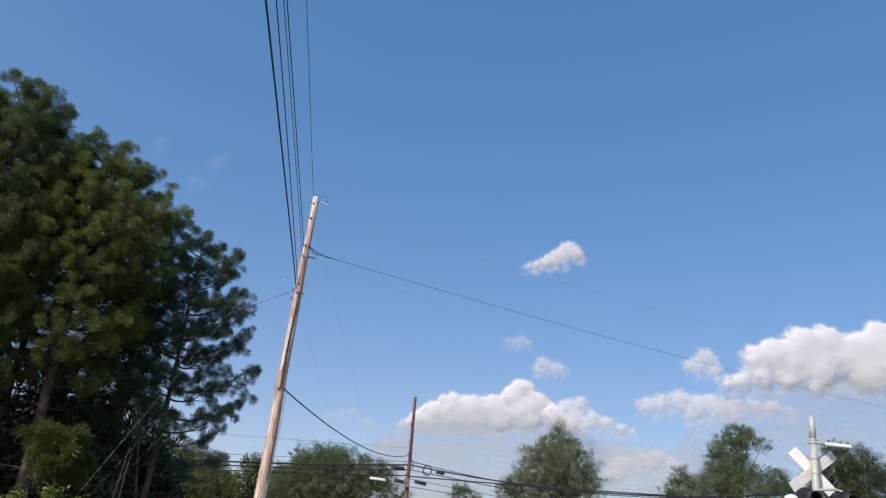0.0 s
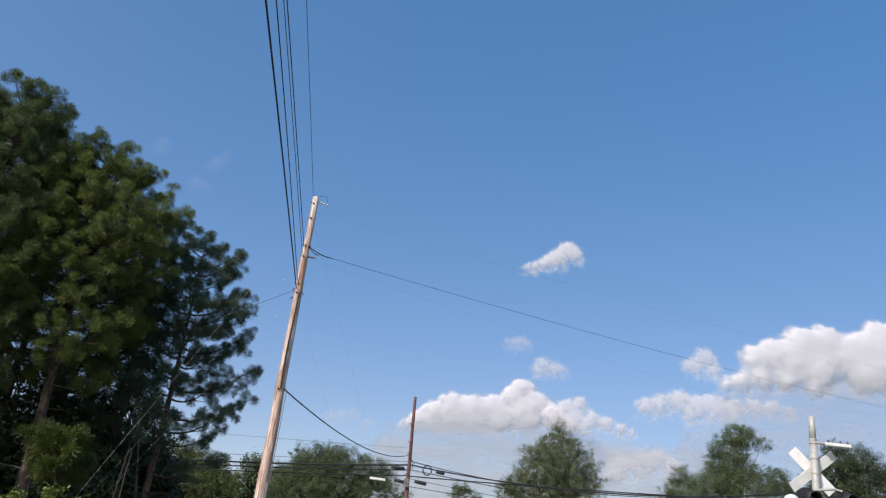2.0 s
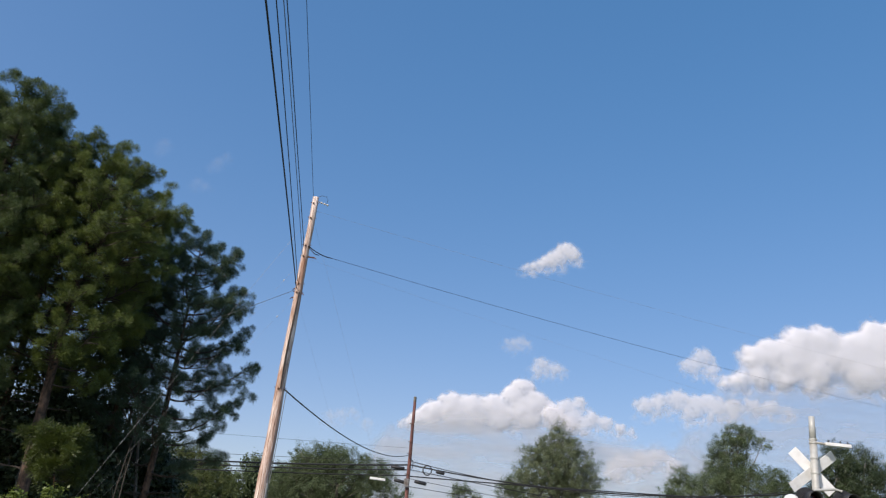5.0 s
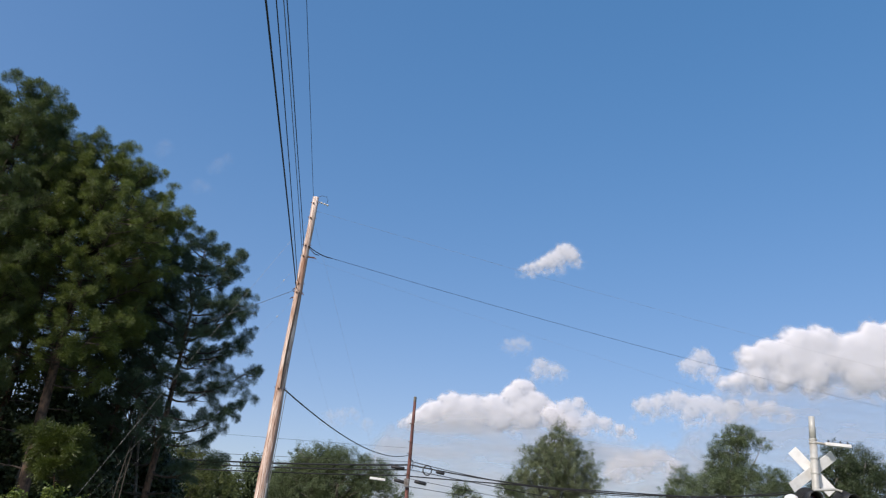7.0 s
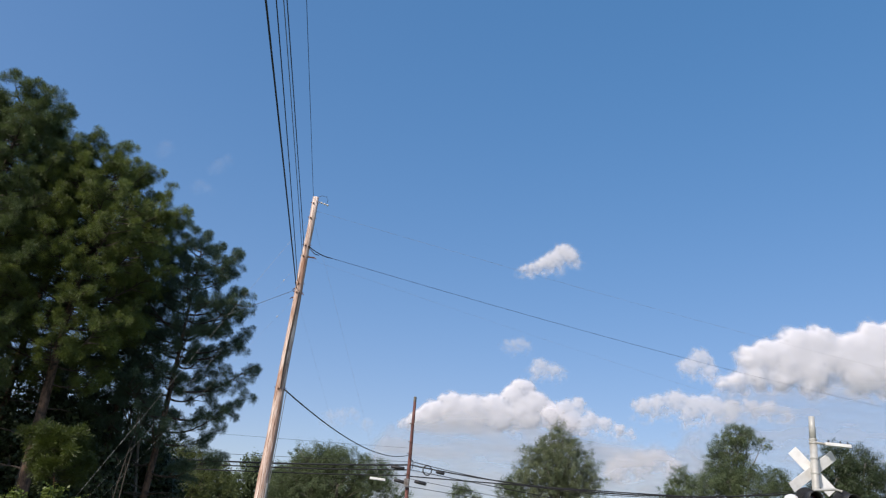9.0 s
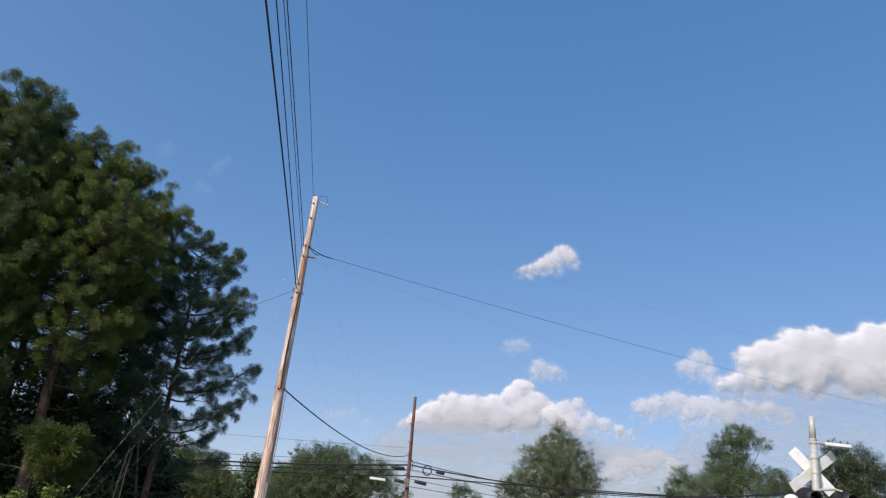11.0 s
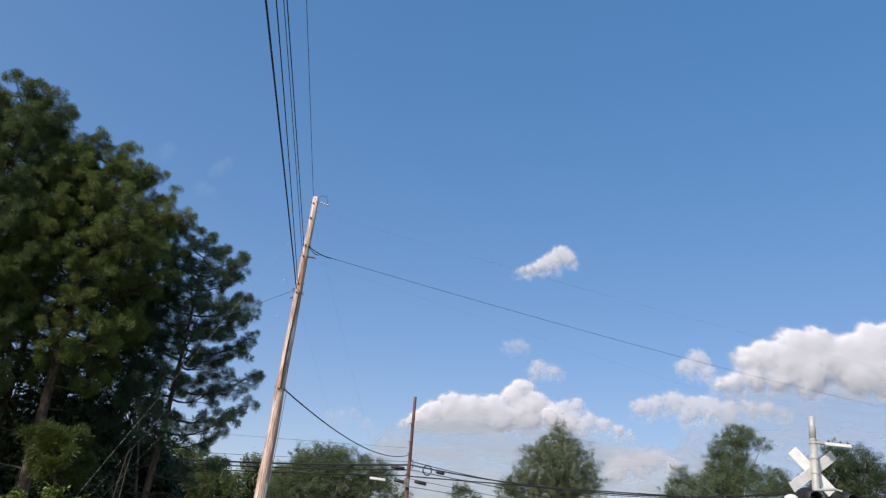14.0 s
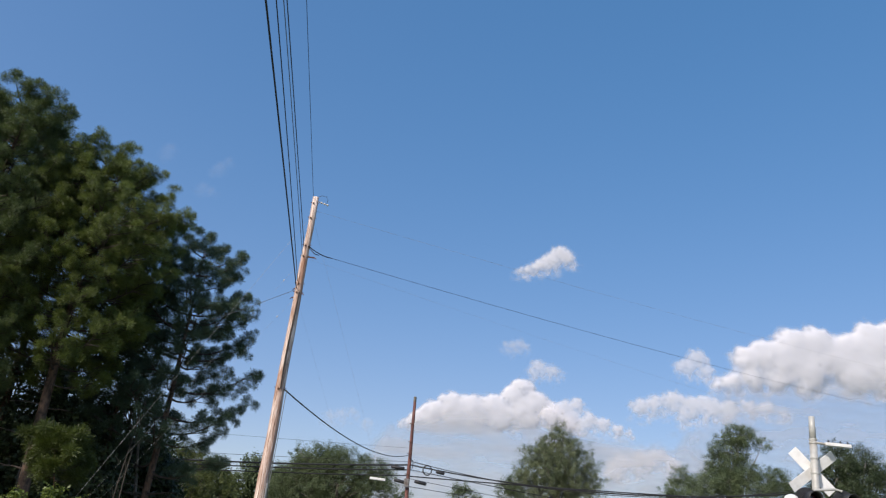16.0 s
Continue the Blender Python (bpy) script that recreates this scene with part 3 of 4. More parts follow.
def line(name, path, r, material, label, category="wire", group="overhead wires", sides=6):
    """A hanging wire, its origin at its first end."""
    a = Vector(path[0])
    bm = tube([Vector(p) - a for p in path], r, sides)
    me = bpy.data.meshes.new(name)
    bm.to_mesh(me)
    bm.free()
    me.materials.append(material)
    ob = new(name, me)
    ob.location = a
    return tagged(ob, label, category, group)


RUN = Vector((-0.1175, 0.9931, 0))
BACK_POLE = POLE_FOOT - RUN * 42


def overhead():
    # five lines run back over the viewer to the pole behind
    for z, over, r, mat, lab in (
            (7.34, (-2.5, 7.19, 7.58), 0.0145, BLACK, "thick black communications cable overhead"),
            (7.53, (-2.6, 7.79, 8.11), 0.009, BLACK, "thin black overhead cable"),
            (8.27, (-2.6, 8.23, 8.5), 0.007, GREY_WIRE, "thin grey overhead wire"),
            (8.52, (-2.61, 8.45, 8.7), 0.009, BLACK, "thin black overhead wire"),
            (10.04, (-2.81, 10.09, 10.15), 0.006, BLACK, "thin black top wire of the pole line")):
        a, b = on_pole(z) + Vector((-0.05, -0.1, 0)), Vector(over)
        run = (a - b).to_2d().length
        c = a - RUN * 42
        # a parabola through the near pole, the place overhead and the far pole
        s = run / 42
        sag = (a.z + (c.z - a.z) * s - b.z) / (4 * s * (1 - s))
        line("overhead_wire", sagging(a, c, sag, 60), r, mat, lab)
    back = thing("utility_pole", BACK_POLE, "weathered wooden utility pole holding the line's other end", "pole", "utility poles")
    part("shaft", pole_shaft(BACK_POLE, BACK_POLE + Vector((0, 0, 10.6)), 0.15, 0.09), POLE_WOOD, back, smooth=True)


overhead()


def cross_wires():
    a = on_pole(8.57) + Vector((0.06, -0.08, 0))
    # slack tail and dead-end grip, then the long span to the right
    grip = Vector((-3.03, 18.3, 8.41))
    line("span_wire", sagging(grip, (25.59, 34, 8.74), 0.26, 40), 0.0056, BLACK, "long black span wire crossing the road")
    line("dead_end_grip", sagging(a, grip, 0.06, 8), 0.014, BLACK, "dark dead-end grip and slack cable tail", "cable")
    line("dead_end_grip", [a + Vector((0, 0, -0.03)), a + Vector((0.2, 0, -0.22)), Vector((-3.37, 18.1, 8.39))], 0.012, BLACK, "dark dead-end grip and slack cable tail", "cable")
    line("span_wire", sagging(on_pole(8.25), (25.2, 34, 6.62), 0.2, 40), 0.0016, FINE_WIRE, "fine grey wire crossing the road")
    line("span_wire", sagging(on_pole(9.68), (25.98, 34, 10.54), 0.2, 40), 0.0026, FINE_WIRE, "fine grey wire crossing the road")
    # slack cable down to the far pole
    line("service_cable", sagging(on_pole(4.65) + Vector((0.12, -0.05, 0)), (-1, 45, 6.22), 0.6, 40), 0.02, BLACK, "slack black cable strung between two poles", "cable")
    # short line to the left, with its strain insulator
    line("span_wire", sagging(on_pole(7.36), (-10.72, 29.9, 9.1), 0.05, 20), 0.007, GREY_WIRE, "thin wire leading into the pines")


cross_wires()


def guys():
    for z, foot, r in ((9.54, (-8.94, 17.61, 0), 0.0021), (8.26, (-8.99, 18.11, 0), 0.001), (7.16, (-9.04, 18.64, 0), 0.001)):
        guy = line("guy_wire", sagging(on_pole(z), foot, 0.0, 8), r, STRAND, "taut galvanised guy wire anchored in the ground", "wire", "guy wires")
        way = Vector(foot) - on_pole(z)
        turn = way.to_track_quat("Z", "Y").to_matrix().to_4x4()
        part("strain_insulator", spun([(0.005, -0.03), (0.014, -0.022), (0.009, 0.0), (0.014, 0.022), (0.005, 0.03)], way * 0.085, turn, 10), CERAMIC, guy, "small white strain insulator", smooth=True)
    for z, foot, r in ((9.52, (-0.16, 24.12, 0), 0.0013), (7.09, (-1.1, 24.2, 0), 0.001)):
        line("guy_wire", sagging(on_pole(z), foot, 0.0, 8), r, STRAND, "taut galvanised guy wire anchored in the ground", "wire", "guy wires")


guys()

FAR_FOOT, FAR_TOP = Vector((-0.87, 45, 0)), Vector((-0.93, 45, 9.79))


def far_pole():
    pole = thing("utility_pole", FAR_FOOT, "dark reddish wooden utility pole carrying cables", "pole", "utility poles")
    part("shaft", pole_shaft(FAR_FOOT, FAR_TOP, 0.14, 0.088), RED_WOOD, pole, smooth=True)
    part("cap", spun([(0.094, -0.3), (0.092, 0.0), (0.07, 0.02)], FAR_TOP - FAR_FOOT), GREY_BARK, pole, "greyed weathered pole top")
    for z in (4.4, 5.1, 6.3, 7.0, 8.1):
        p = FAR_FOOT.lerp(FAR_TOP, z / FAR_TOP.z) - FAR_FOOT
        part("bolt", tube([p + Vector((-0.2, -0.1, 0)), p + Vector((0.05, -0.17, 0))], 0.025, 6), RUST, pole)
    p = Vector((-0.9, 44.8, 5.54)) - FAR_FOOT
    part("riser_loop", tube([p + Vector((0.0, 0, 0.5)), p + Vector((0.22, 0, 0.3)), p + Vector((0.2, 0, -0.1)), p], 0.03, 6), BLACK, pole)
    part("junction_box", box((0.3, 0.2, 0.5), Vector((-0.97, 44.8, 4.59)) - FAR_FOOT, bevel=0.03), STEEL, pole)
    # cables to both sides
    for a, b, sag, r, lab in (
            ((-27.7, 45, 4.73), (-0.98, 45, 5.65), 0.35, 0.048, "thick black cable bundle along the road"),
            ((-27.61, 45, 4.47), (-0.95, 45, 5.36), 0.3, 0.038, "black cable along the road"),
            ((-27.46, 45, 4.02), (-0.92, 45, 5.03), 0.2, 0.032, "black cable along the road"),
            ((-27.81, 45, 5.05), (-1, 45, 5.85), 0.15, 0.012, "thin black cable along the road"),
            ((-28.32, 45, 6.57), (-1.08, 45, 6.65), 0.1, 0.007, "thin far wire along the road"),
            ((-0.8, 45, 5.87), (30.68, 45, 8.11), 1.91, 0.022, "black cable along the road"),
            ((-0.8, 45, 5.66), (30.68, 45, 7.47), 1.41, 0.04, "thick black cable bundle along the road"),
            ((-0.8, 45, 5.0), (30.68, 45, 5.8), 0.2, 0.036, "thick black cable bundle along the road"),
            ((-0.8, 45, 5.38), (30.68, 45, 2.66), 0.2, 0.024, "black cable along the road"),
            ((-0.8, 45, 4.86), (30.68, 45, 2.95), 0.45, 0.014, "thin black cable along the road"),
            ((-0.8, 45, 4.41), (30.68, 45, 2.66), 0.2, 0.018, "thin black cable along the road")):
        line("roadside_cable", sagging(a, b, sag, 30), r, BLACK, lab, "cable", "roadside cables")
    for x, y, h, lab in ((30.68, 45, 9.6, "dark wooden utility pole further along the road"), (-27.7, 45, 8.6, "dark wooden utility pole behind the wood"),
                         (25.59, 34, 10.9, "dark wooden utility pole across the road")):
        other = thing("utility_pole", (x, y, 0), lab, "pole", "utility poles")
        part("shaft", pole_shaft(Vector((x, y, 0)), Vector((x, y, h)), 0.16, 0.1), RED_WOOD, other, smooth=True)
    coil = [Vector((0.22, 44.9, 5.42)) + Vector((0.26 * math.cos(k / 20 * math.tau), 0, 0.28 * math.sin(k / 20 * math.tau))) for k in range(21)]
    line("cable_coil", coil, 0.04, BLACK, "coiled loop of spare black cable", "cable", "roadside cables")
    for c, w, lab in (((-1.58, 44.9, 5.43), 0.85, ""), ((1.01, 44.9, 5.35), 0.55, ""), ((-0.13, 44.9, 4.67), 0.75, ""), ((-1.39, 44.9, 4.66), 0.7, "")):
        case = thing("splice_case", c, "black splice enclosure hung on the cable", "splice case", "splice cases")
        turn = pose(0, 0, 0, 0, 93 + (6 if w < 0.8 else 0), 0)
        part("sleeve", spun([(0.05, -w / 2), (0.1, -w / 2 + 0.06), (0.1, w / 2 - 0.06), (0.05, w / 2)], turn=turn, sides=12), BLACK, case, smooth=True)
    bar = thing("white_terminal", (-2.72, 44.8, 4.67), "white bar-shaped cable terminal hung on the cable", "terminal", "splice cases")
    part("housing", box((0.95, 0.14, 0.15), turn=pose(0, 0, 0, 0, 3, 0), bevel=0.03), WHITE, bar)


far_pole()


# ---- railway crossing signal ----
MAST_FOOT, MAST_TOP = Vector((8.39, 16, 0)), Vector((8.64, 16, 4.72))


def crossing_signal():
    s = thing("crossing_signal", MAST_FOOT, "railway crossing signal with white crossbuck on a silver mast", "railway signal")
    up = MAST_TOP - MAST_FOOT

    def at(z):
        return up * (z / up.z)

    part("mast", tube([at(z) for z in (0, 1, 2, 3, 4.21)], 0.078, 20), MAST_PAINT, s, smooth=True)
    part("mast_extension", tube([at(4.21), at(4.5), up], [0.07, 0.068, 0.06], 20), MAST_PAINT, s, smooth=True)
    part("mast_base", spun([(0.22, 0.0), (0.22, 0.04), (0.13, 0.1), (0.1, 0.3)]), MAST_PAINT, s)
    for z in (4.21, 4.13, 3.8, 3.48):
        part("band", spun([(0.078, -0.02), (0.09, -0.016), (0.09, 0.016), (0.078, 0.02)], at(z)), MAST_PAINT, s)
    # crossbuck behind the mast
    c = Vector((8.6, 16.13, 3.54)) - MAST_FOOT
    for k, (dx, dz) in enumerate(((0.96, 0.73), (-0.76, 0.8))):
        ln, tilt = math.hypot(dx, dz), math.degrees(math.atan2(dz, dx))
        turn = pose(0, 0, 0, 0, -tilt, 0) @ pose(0, 0, 0, 14 if k == 0 else -8, 0, 0)
        part("crossbuck_blade", box((ln * 1.07, 0.012, 0.235), c + Vector((0, 0.03 * k, 0)), turn, 0.004), WHITE, s, "white crossbuck blade")
    # arm with the white bar
    a = Vector((8.55, 15.95, 4.15)) - MAST_FOOT
    b = Vector((8.82, 15.9, 4.12)) - MAST_FOOT
    e = Vector((9.39, 15.9, 4.11)) - MAST_FOOT
    part("side_arm", tube([a, b, b.lerp(e, 0.3)], 0.025, 8), MAST_PAINT, s)
    d = e - b
    part("side_bar", box((d.length, 0.1, 0.075), (b + e) / 2, pose(0, 0, 0, 0, math.degrees(math.atan2(-d.z, d.x)), 0), 0.01), WHITE, s, "white bar on the side arm")
    for k in (0.15, 0.62, 0.9):
        part("bar_bolt", spun([(0.02, 0.0), (0.02, 0.05), (0.008, 0.07)], b.lerp(e, k) + Vector((0, 0, 0.03)), sides=8), SIGNAL_BLACK, s)
    # crossarm and flashing lights
    for px, y, r in ((8.28, 15.8, 0.23), (9.08, 15.8, 0.23)):
        c = Vector((px, y, 2.91)) - MAST_FOOT
        lamp = part("light_housing", spun([(0.1, 0.1), (0.13, 0.0), (0.13, -0.1), (0.06, -0.16)], c, pose(0, 0, 0, 90, 0, 0), 20), SIGNAL_BLACK, s, smooth=True)
        part("background_disc", spun([(0.25, -0.01), (0.25, 0.01)], c + Vector((0, 0.1, 0)), pose(0, 0, 0, 90, 0, 0), 28), SIGNAL_BLACK, lamp, "black round signal background")
        hood = bmesh.new()
        rows = []
        for j in range(2):
            for rad in (0.15, 0.142):
                rows.append([hood.verts.new(c + Vector((rad * math.cos(t), -0.32 * j, rad * math.sin(t)))) for t in np.linspace(radians(-20), radians(200), 16)])
        for p, q in ((0, 2), (1, 3), (0, 1), (2, 3)):
            for k in range(15):
                hood.faces.new((rows[p][k], rows[p][k + 1], rows[q][k + 1], rows[q][k]))
        bmesh.ops.recalc_face_normals(hood, faces=hood.faces)
        part("hood", hood, SIGNAL_BLACK, lamp, "black curved light hood", smooth=True)
        part("lens", spun([(0.11, -0.005), (0.11, 0.02), (0.06, 0.035)], c + Vector((0, -0.1, 0)), pose(0, 0, 0, 90, 0, 0), 20), RED_LENS, lamp, "red signal lens", smooth=True)
    arm = [Vector((8.45, 15.9, 3.11)) - MAST_FOOT, Vector((8.92, 15.9, 3.17)) - MAST_FOOT, Vector((9.04, 15.85, 3.13)) - MAST_FOOT]
    part("crossarm", tube(arm, 0.03, 8), MAST_PAINT, s)
    bell = Vector((7.94, 15.9, 2.88)) - MAST_FOOT
    part("bell", spun([(0.15, -0.1), (0.15, 0.0), (0.13, 0.06), (0.08, 0.095), (0.02, 0.11)], bell), WHITE, s, "white domed warning bell", smooth=True)
    part("bell_arm", tube([bell + Vector((0, 0, -0.08)), at(bell.z - 0.08)], 0.025, 8), MAST_PAINT, s)


crossing_signal()


# ---- clouds ----
def value_noise(rng, x, z, scale):
    g = rng.uniform(-1, 1, (64, 64))
    u, v = x / scale, z / scale
    i, j = np.floor(u).astype(int), np.floor(v).astype(int)
    a, b = u - i, v - j
    a, b = a * a * (3 - 2 * a), b * b * (3 - 2 * b)

    def at(p, q):
        return g[p % 64, q % 64]
    return (at(i, j) * (1 - a) + at(i + 1, j) * a) * (1 - b) + (at(i, j + 1) * (1 - a) + at(i + 1, j + 1) * a) * b


def smooth01(x):
    x = np.clip(x, 0, 1)
    return x * x * (3 - 2 * x)


CLOUDS = {}


def cloud(key, seed, y, puffs, soft, label, foot=None, thick=0.9, bulk=0.25, tilt=0.08, buds=6, fray=0.5, streak=0.0, melt=8):
    """A rigid cumulus body standing far off: round masses with smaller heads budding on their upper sides, a crisp upper rim, and a soft underside.
    puffs: (x, z, radius); soft: width of the thin rim; foot: height of the base and depth over which it dissolves; tilt: how far the body leans out
    over its base, as a cloud seen from below does; streak: share of level streaks in its density."""
    rng = np.random.default_rng(seed)
    heads = []
    for x, z, r in puffs:
        for _ in range(buds):
            a = rng.uniform(0.1, math.pi - 0.1)
            heads.append((x + r * 0.8 * math.cos(a), z + r * 0.8 * math.sin(a), r * rng.uniform(0.22, 0.36)))
    hs = np.array(puffs, float)
    wide = 0.45 * hs[:, 2].max() + 1.5 * soft
    x0, x1 = (hs[:, 0] - hs[:, 2]).min() - wide, (hs[:, 0] + hs[:, 2]).max() + wide
    z0, z1 = (hs[:, 1] - hs[:, 2]).min() - wide, (hs[:, 1] + hs[:, 2]).max() + wide
    step = max((x1 - x0) / 240, 2.6)
    nx, nz = int((x1 - x0) / step) + 2, int((z1 - z0) / step) + 2
    gx, gz = np.meshgrid(x0 + step * np.arange(nx), z0 + step * np.arange(nz))
    big = np.mean(hs[:, 2])
    wx = gx + value_noise(rng, gx, gz, big * 0.5) * big * 0.15 + value_noise(rng, gx, gz, big * 0.22) * big * 0.08 + value_noise(rng, gx, gz, big * 0.1) * big * 0.035
    wz = gz + value_noise(rng, gx, gz, big * 0.5) * big * 0.15 + value_noise(rng, gx, gz, big * 0.22) * big * 0.08 + value_noise(rng, gx, gz, big * 0.1) * big * 0.035
    grain = 0.3 * big if buds else 0.45 * big
    total = np.zeros(gx.shape)
    for x, z, r in puffs:
        total += np.exp(np.clip((r - np.hypot(wx - x, wz - z)) / grain, -40, 40))
    inside = grain * np.log(total + 1e-12)
    body = inside.copy()
    fine_grain = 0.05 * big
    bud = np.zeros(gx.shape)
    for x, z, r in heads:
        d = np.hypot(wx - x, wz - z)
        inside = fine_grain * np.logaddexp(inside / fine_grain, (r - d) / fine_grain)
        bud = np.maximum(bud, np.sqrt(np.maximum(0, r * r - d * d)))
    core = np.clip(inside, 0, 1.4 * big)
    height = bulk * np.sqrt(core * (2.8 * big - core)) + 0.3 * bulk * bud
    lump = 1.0 if buds else 4.0
    fine = value_noise(rng, gx, gz, big * 0.5 * lump) * 0.5 + value_noise(rng, gx, gz, big * 0.22 * lump) * 0.3 + value_noise(rng, gx, gz, big * 0.1 * lump) * 0.2
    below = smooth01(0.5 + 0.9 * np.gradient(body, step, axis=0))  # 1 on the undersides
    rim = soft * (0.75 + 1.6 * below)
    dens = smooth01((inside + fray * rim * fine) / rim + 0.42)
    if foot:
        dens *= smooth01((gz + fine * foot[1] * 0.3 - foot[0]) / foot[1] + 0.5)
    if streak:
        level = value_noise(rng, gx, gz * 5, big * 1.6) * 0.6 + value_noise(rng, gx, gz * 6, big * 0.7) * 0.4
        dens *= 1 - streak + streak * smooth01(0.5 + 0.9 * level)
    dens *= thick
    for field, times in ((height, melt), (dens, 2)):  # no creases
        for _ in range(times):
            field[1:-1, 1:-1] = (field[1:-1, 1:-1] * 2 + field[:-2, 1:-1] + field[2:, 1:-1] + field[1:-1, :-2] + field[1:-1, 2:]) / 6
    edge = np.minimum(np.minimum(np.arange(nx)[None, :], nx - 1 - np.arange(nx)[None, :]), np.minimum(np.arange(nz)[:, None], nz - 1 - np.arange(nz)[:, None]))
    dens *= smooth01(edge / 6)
    cx, cz = float(hs[0, 0]), float(hs[0, 1])
    lean = tilt * (gz - z0)
    near = 1 - lean / y  # the body leans along the line of sight
    front = np.stack([gx * near - cx, -height - lean, gz * near - cz], 2).reshape(-1, 3)
    back = np.stack([gx * near - cx, height * 0.8 + 1.0 - lean, gz * near - cz], 2).reshape(-1, 3)
    keep = dens > 0.004
    cell = keep[:-1, :-1] | keep[1:, :-1] | keep[:-1, 1:] | keep[1:, 1:]
    jj, ii = np.nonzero(cell)
    a = jj * nx + ii
    quads = np.stack([a, a + 1, a + nx + 1, a + nx], 1)
    around = np.bincount(quads.reshape(-1), minlength=nx * nz)
    seam = around < 4  # the two faces of the body meet there
    behind = np.where(seam[quads], quads, quads + nx * nz)[:, ::-1]
    quads = np.concatenate([quads, behind[~seam[quads].all(1)]])
    used, faces = np.unique(quads, return_inverse=True)
    pts = np.concatenate([front, back])[used]
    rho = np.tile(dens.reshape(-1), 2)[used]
    me = bpy.data.meshes.new("cloud")
    me.from_pydata(pts.tolist(), [], faces.reshape(-1, 4).tolist())
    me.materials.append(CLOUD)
    me.polygons.foreach_set("use_smooth", [True] * len(me.polygons))
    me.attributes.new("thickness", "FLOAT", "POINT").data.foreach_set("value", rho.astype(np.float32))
    ob = new("cloud", me)
    ob.location = (cx, y, cz)
    CLOUDS[key] = ob
    return tagged(ob, label, "cloud", "fair-weather clouds")


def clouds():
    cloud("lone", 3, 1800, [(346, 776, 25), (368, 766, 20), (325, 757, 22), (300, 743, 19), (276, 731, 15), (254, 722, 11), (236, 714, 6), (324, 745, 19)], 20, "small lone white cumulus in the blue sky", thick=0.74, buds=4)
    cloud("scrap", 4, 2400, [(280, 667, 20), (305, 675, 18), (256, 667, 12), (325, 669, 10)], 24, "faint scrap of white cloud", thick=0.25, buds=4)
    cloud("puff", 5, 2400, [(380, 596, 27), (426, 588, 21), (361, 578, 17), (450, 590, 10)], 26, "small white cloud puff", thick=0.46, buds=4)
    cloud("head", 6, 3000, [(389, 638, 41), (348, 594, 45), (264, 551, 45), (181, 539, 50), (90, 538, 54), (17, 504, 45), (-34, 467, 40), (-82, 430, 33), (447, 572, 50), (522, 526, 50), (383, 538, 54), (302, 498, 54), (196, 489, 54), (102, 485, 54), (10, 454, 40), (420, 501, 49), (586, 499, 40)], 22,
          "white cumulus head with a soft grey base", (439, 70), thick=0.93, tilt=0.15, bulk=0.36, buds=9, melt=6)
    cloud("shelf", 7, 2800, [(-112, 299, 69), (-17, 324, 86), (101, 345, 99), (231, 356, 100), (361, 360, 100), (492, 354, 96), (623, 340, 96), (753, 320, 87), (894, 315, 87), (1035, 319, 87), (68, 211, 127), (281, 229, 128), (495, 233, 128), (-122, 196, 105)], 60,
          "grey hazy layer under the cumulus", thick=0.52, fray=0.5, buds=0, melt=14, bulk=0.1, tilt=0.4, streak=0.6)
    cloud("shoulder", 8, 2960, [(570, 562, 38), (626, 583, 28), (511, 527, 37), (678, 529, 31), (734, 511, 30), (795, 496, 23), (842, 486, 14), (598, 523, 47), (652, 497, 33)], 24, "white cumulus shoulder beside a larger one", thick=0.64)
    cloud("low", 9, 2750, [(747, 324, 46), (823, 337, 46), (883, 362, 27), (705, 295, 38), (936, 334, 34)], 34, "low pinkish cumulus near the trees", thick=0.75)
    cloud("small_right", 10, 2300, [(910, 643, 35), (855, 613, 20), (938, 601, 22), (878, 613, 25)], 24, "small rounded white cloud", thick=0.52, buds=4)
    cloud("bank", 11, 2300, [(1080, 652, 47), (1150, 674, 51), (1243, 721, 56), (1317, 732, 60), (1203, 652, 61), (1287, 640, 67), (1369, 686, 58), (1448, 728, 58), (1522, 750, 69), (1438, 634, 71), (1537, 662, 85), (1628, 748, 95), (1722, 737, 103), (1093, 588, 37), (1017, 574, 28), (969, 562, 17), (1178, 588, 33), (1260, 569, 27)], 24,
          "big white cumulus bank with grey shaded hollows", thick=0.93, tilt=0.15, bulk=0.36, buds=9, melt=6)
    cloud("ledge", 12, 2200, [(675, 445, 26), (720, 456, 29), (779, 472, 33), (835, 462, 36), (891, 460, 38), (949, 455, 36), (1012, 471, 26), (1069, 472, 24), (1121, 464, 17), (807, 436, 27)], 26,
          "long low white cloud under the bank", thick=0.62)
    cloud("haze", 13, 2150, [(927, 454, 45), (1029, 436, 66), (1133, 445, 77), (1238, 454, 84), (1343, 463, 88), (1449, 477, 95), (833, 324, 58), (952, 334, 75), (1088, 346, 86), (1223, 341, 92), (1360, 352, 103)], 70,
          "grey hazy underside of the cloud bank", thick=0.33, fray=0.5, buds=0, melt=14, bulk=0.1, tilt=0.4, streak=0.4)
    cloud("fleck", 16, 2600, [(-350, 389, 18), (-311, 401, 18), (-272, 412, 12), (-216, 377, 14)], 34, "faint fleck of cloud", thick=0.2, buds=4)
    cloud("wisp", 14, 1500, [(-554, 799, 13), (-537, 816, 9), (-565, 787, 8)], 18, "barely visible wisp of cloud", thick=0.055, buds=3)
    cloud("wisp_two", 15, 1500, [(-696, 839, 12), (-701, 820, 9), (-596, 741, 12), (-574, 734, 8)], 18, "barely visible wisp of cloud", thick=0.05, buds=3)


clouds()

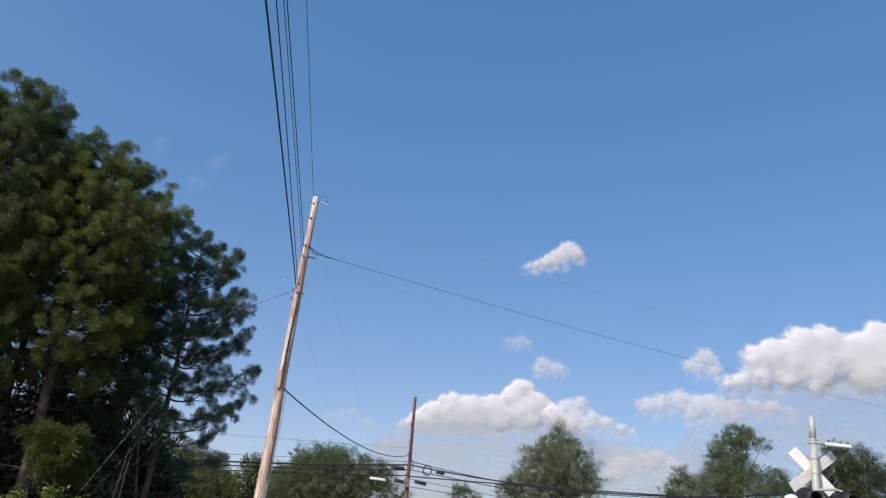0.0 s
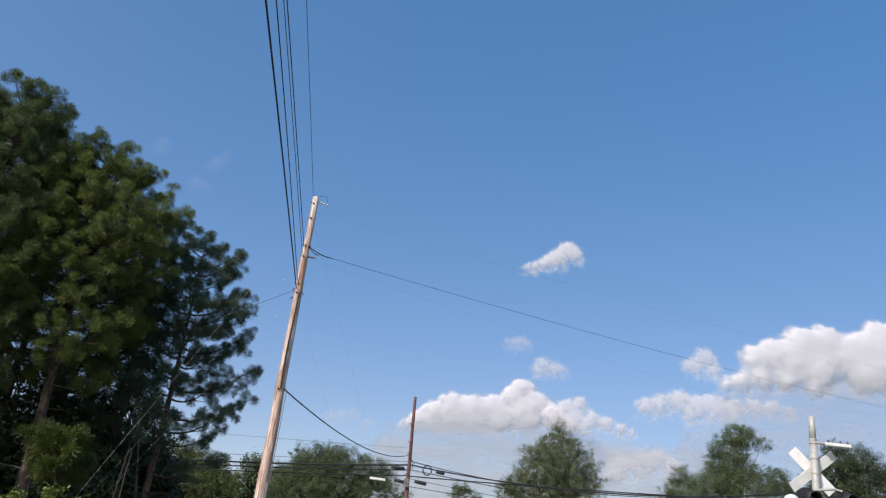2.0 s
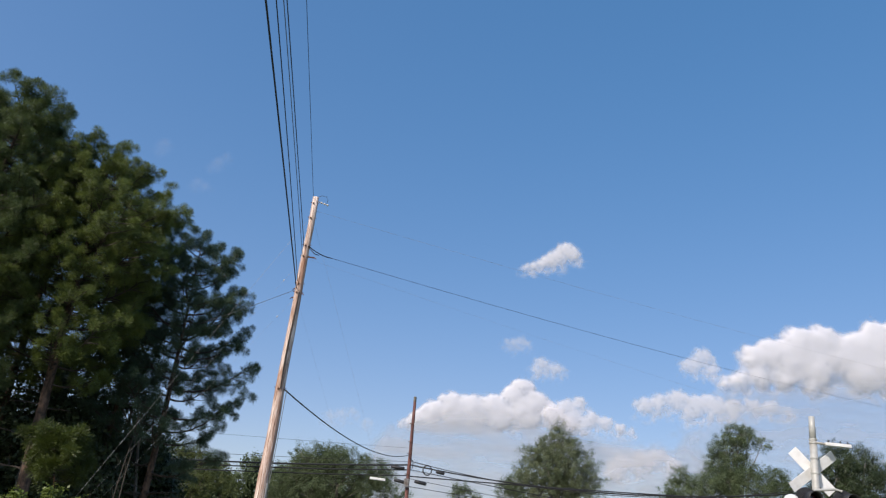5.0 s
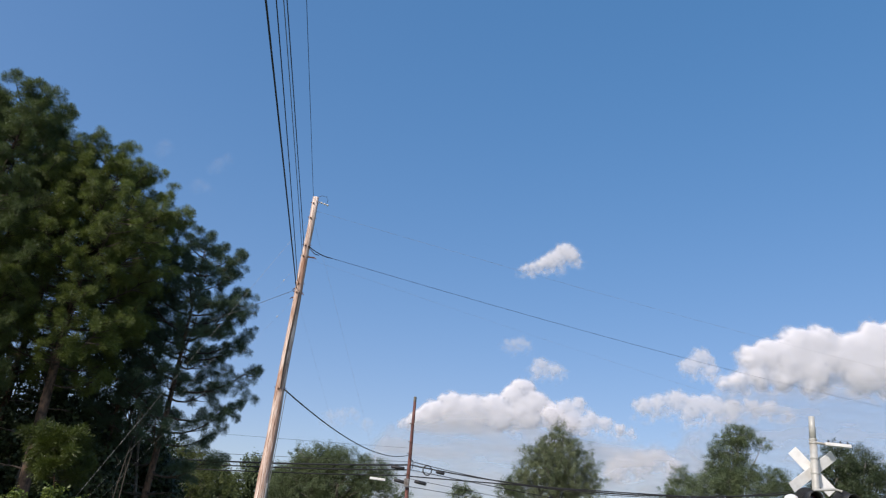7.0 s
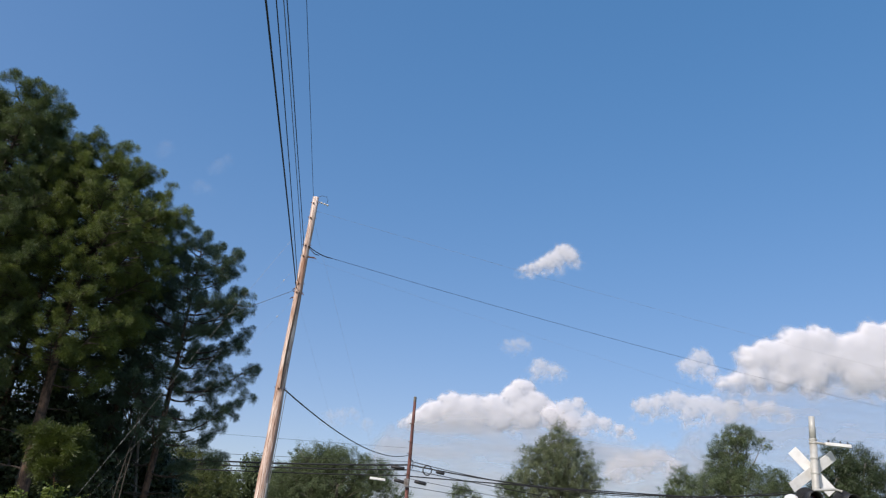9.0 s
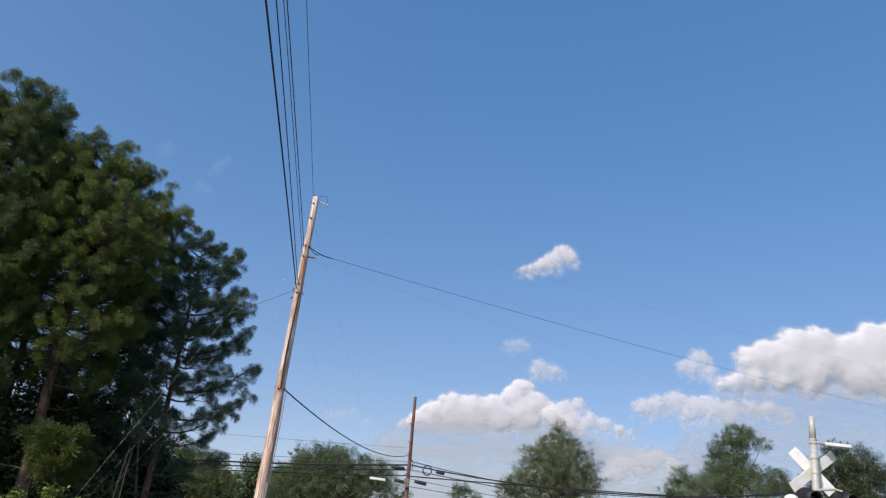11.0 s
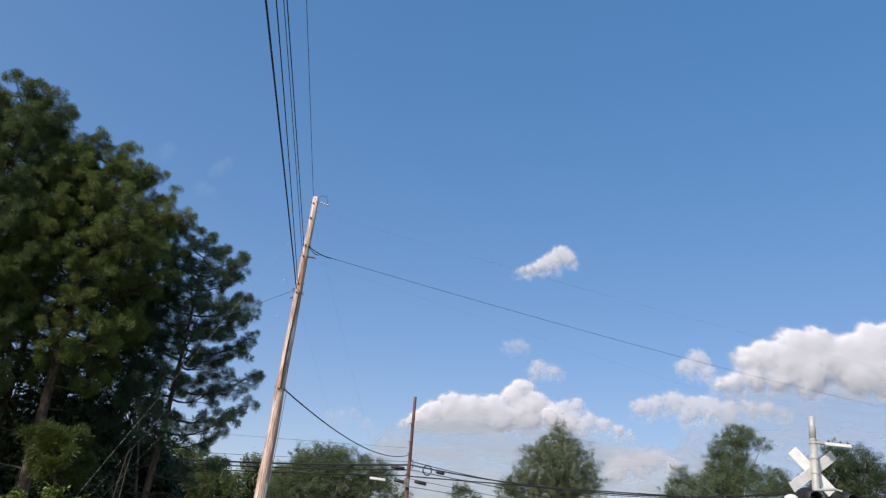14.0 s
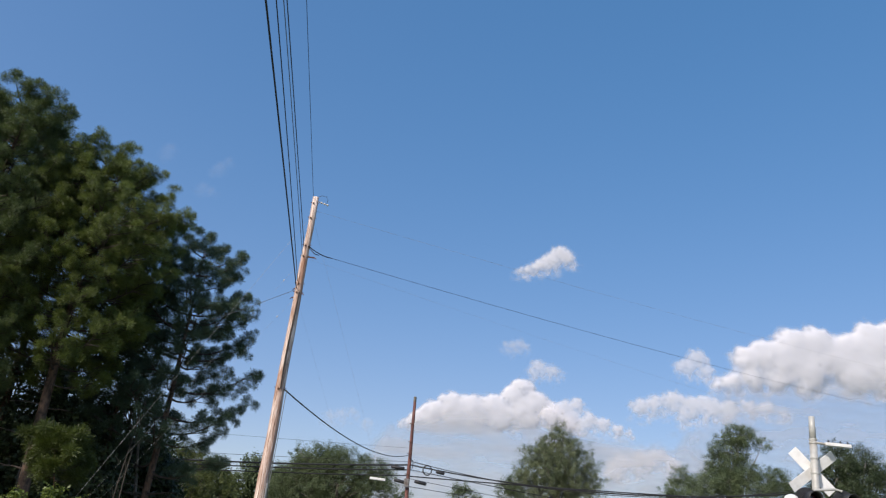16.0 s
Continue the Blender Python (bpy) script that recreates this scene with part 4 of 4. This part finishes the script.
# ---- what moves ----
# the gust: seconds and droop of the boughs in degrees
GUST = [(0.0, 0.0), (0.5, 0.4), (1.0, 0.0), (1.5, -0.8), (2.0, 0.0), (2.5, 1.2), (3.0, 0.3), (3.5, -4.0), (4.0, -6.4), (4.5, -4.5), (5.0, -1.0), (5.5, 0.5), (6.0, -0.8),
        (6.5, -1.4), (7.0, -0.8), (7.5, 0.0), (8.0, 0.0), (8.5, -0.8), (9.0, -0.8), (9.5, -0.3), (10.0, 0.3), (10.5, -0.2), (11.0, -0.9),
        (11.5, -0.8), (12.0, 0.4), (12.5, 1.2), (13.0, 1.2), (13.5, 1.7), (14.0, 3.8), (14.5, 6.0), (15.0, 6.5), (15.5, 3.8), (16.0, 3.7)]
LEAN = [(0.0, -0.2), (0.5, -0.3), (1.0, -0.2), (1.5, 0.3), (2.0, 0.3), (2.5, 0.2), (3.0, 0.0), (3.5, -0.6), (4.0, -1.3), (4.5, -1.1), (5.0, -0.4), (5.5, 0.1), (6.0, 0.2),
        (6.5, 0.2), (7.0, 0.5), (7.5, 0.2), (8.0, -0.3), (8.5, -0.3), (9.0, -0.2), (9.5, 0.0), (10.0, 0.1), (10.5, 0.0), (11.0, 0.0),
        (11.5, 0.0), (12.0, -0.2), (12.5, 0.0), (13.0, 0.5), (13.5, 0.6), (14.0, 0.8), (14.5, 0.6), (15.0, 0.6), (15.5, 0.5), (16.0, 0.5)]


def motions():
    gt, gv = np.array(GUST).T
    lt, lv = np.array(LEAN).T
    for ob, at, axis, share, lag in SWAYING:
        walk(ob, [(t, Matrix.Translation(at) @ Matrix.Rotation(radians(share * float(np.interp(t + lag, gt, gv))), 4, axis)) for t in gt])
    for ob, at, share in LEANING:
        walk(ob, [(t, Matrix.Translation(at) @ Matrix.Rotation(radians(share * float(np.interp(t, lt, lv))), 4, "Y")) for t in lt])
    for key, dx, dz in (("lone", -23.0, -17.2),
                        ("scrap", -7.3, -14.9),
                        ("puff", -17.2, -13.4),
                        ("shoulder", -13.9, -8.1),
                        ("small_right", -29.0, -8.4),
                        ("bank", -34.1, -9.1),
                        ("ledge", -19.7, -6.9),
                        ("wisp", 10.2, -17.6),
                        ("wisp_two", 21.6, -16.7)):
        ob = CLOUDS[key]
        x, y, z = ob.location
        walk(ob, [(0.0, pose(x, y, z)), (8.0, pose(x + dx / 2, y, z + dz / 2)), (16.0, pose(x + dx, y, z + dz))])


motions()
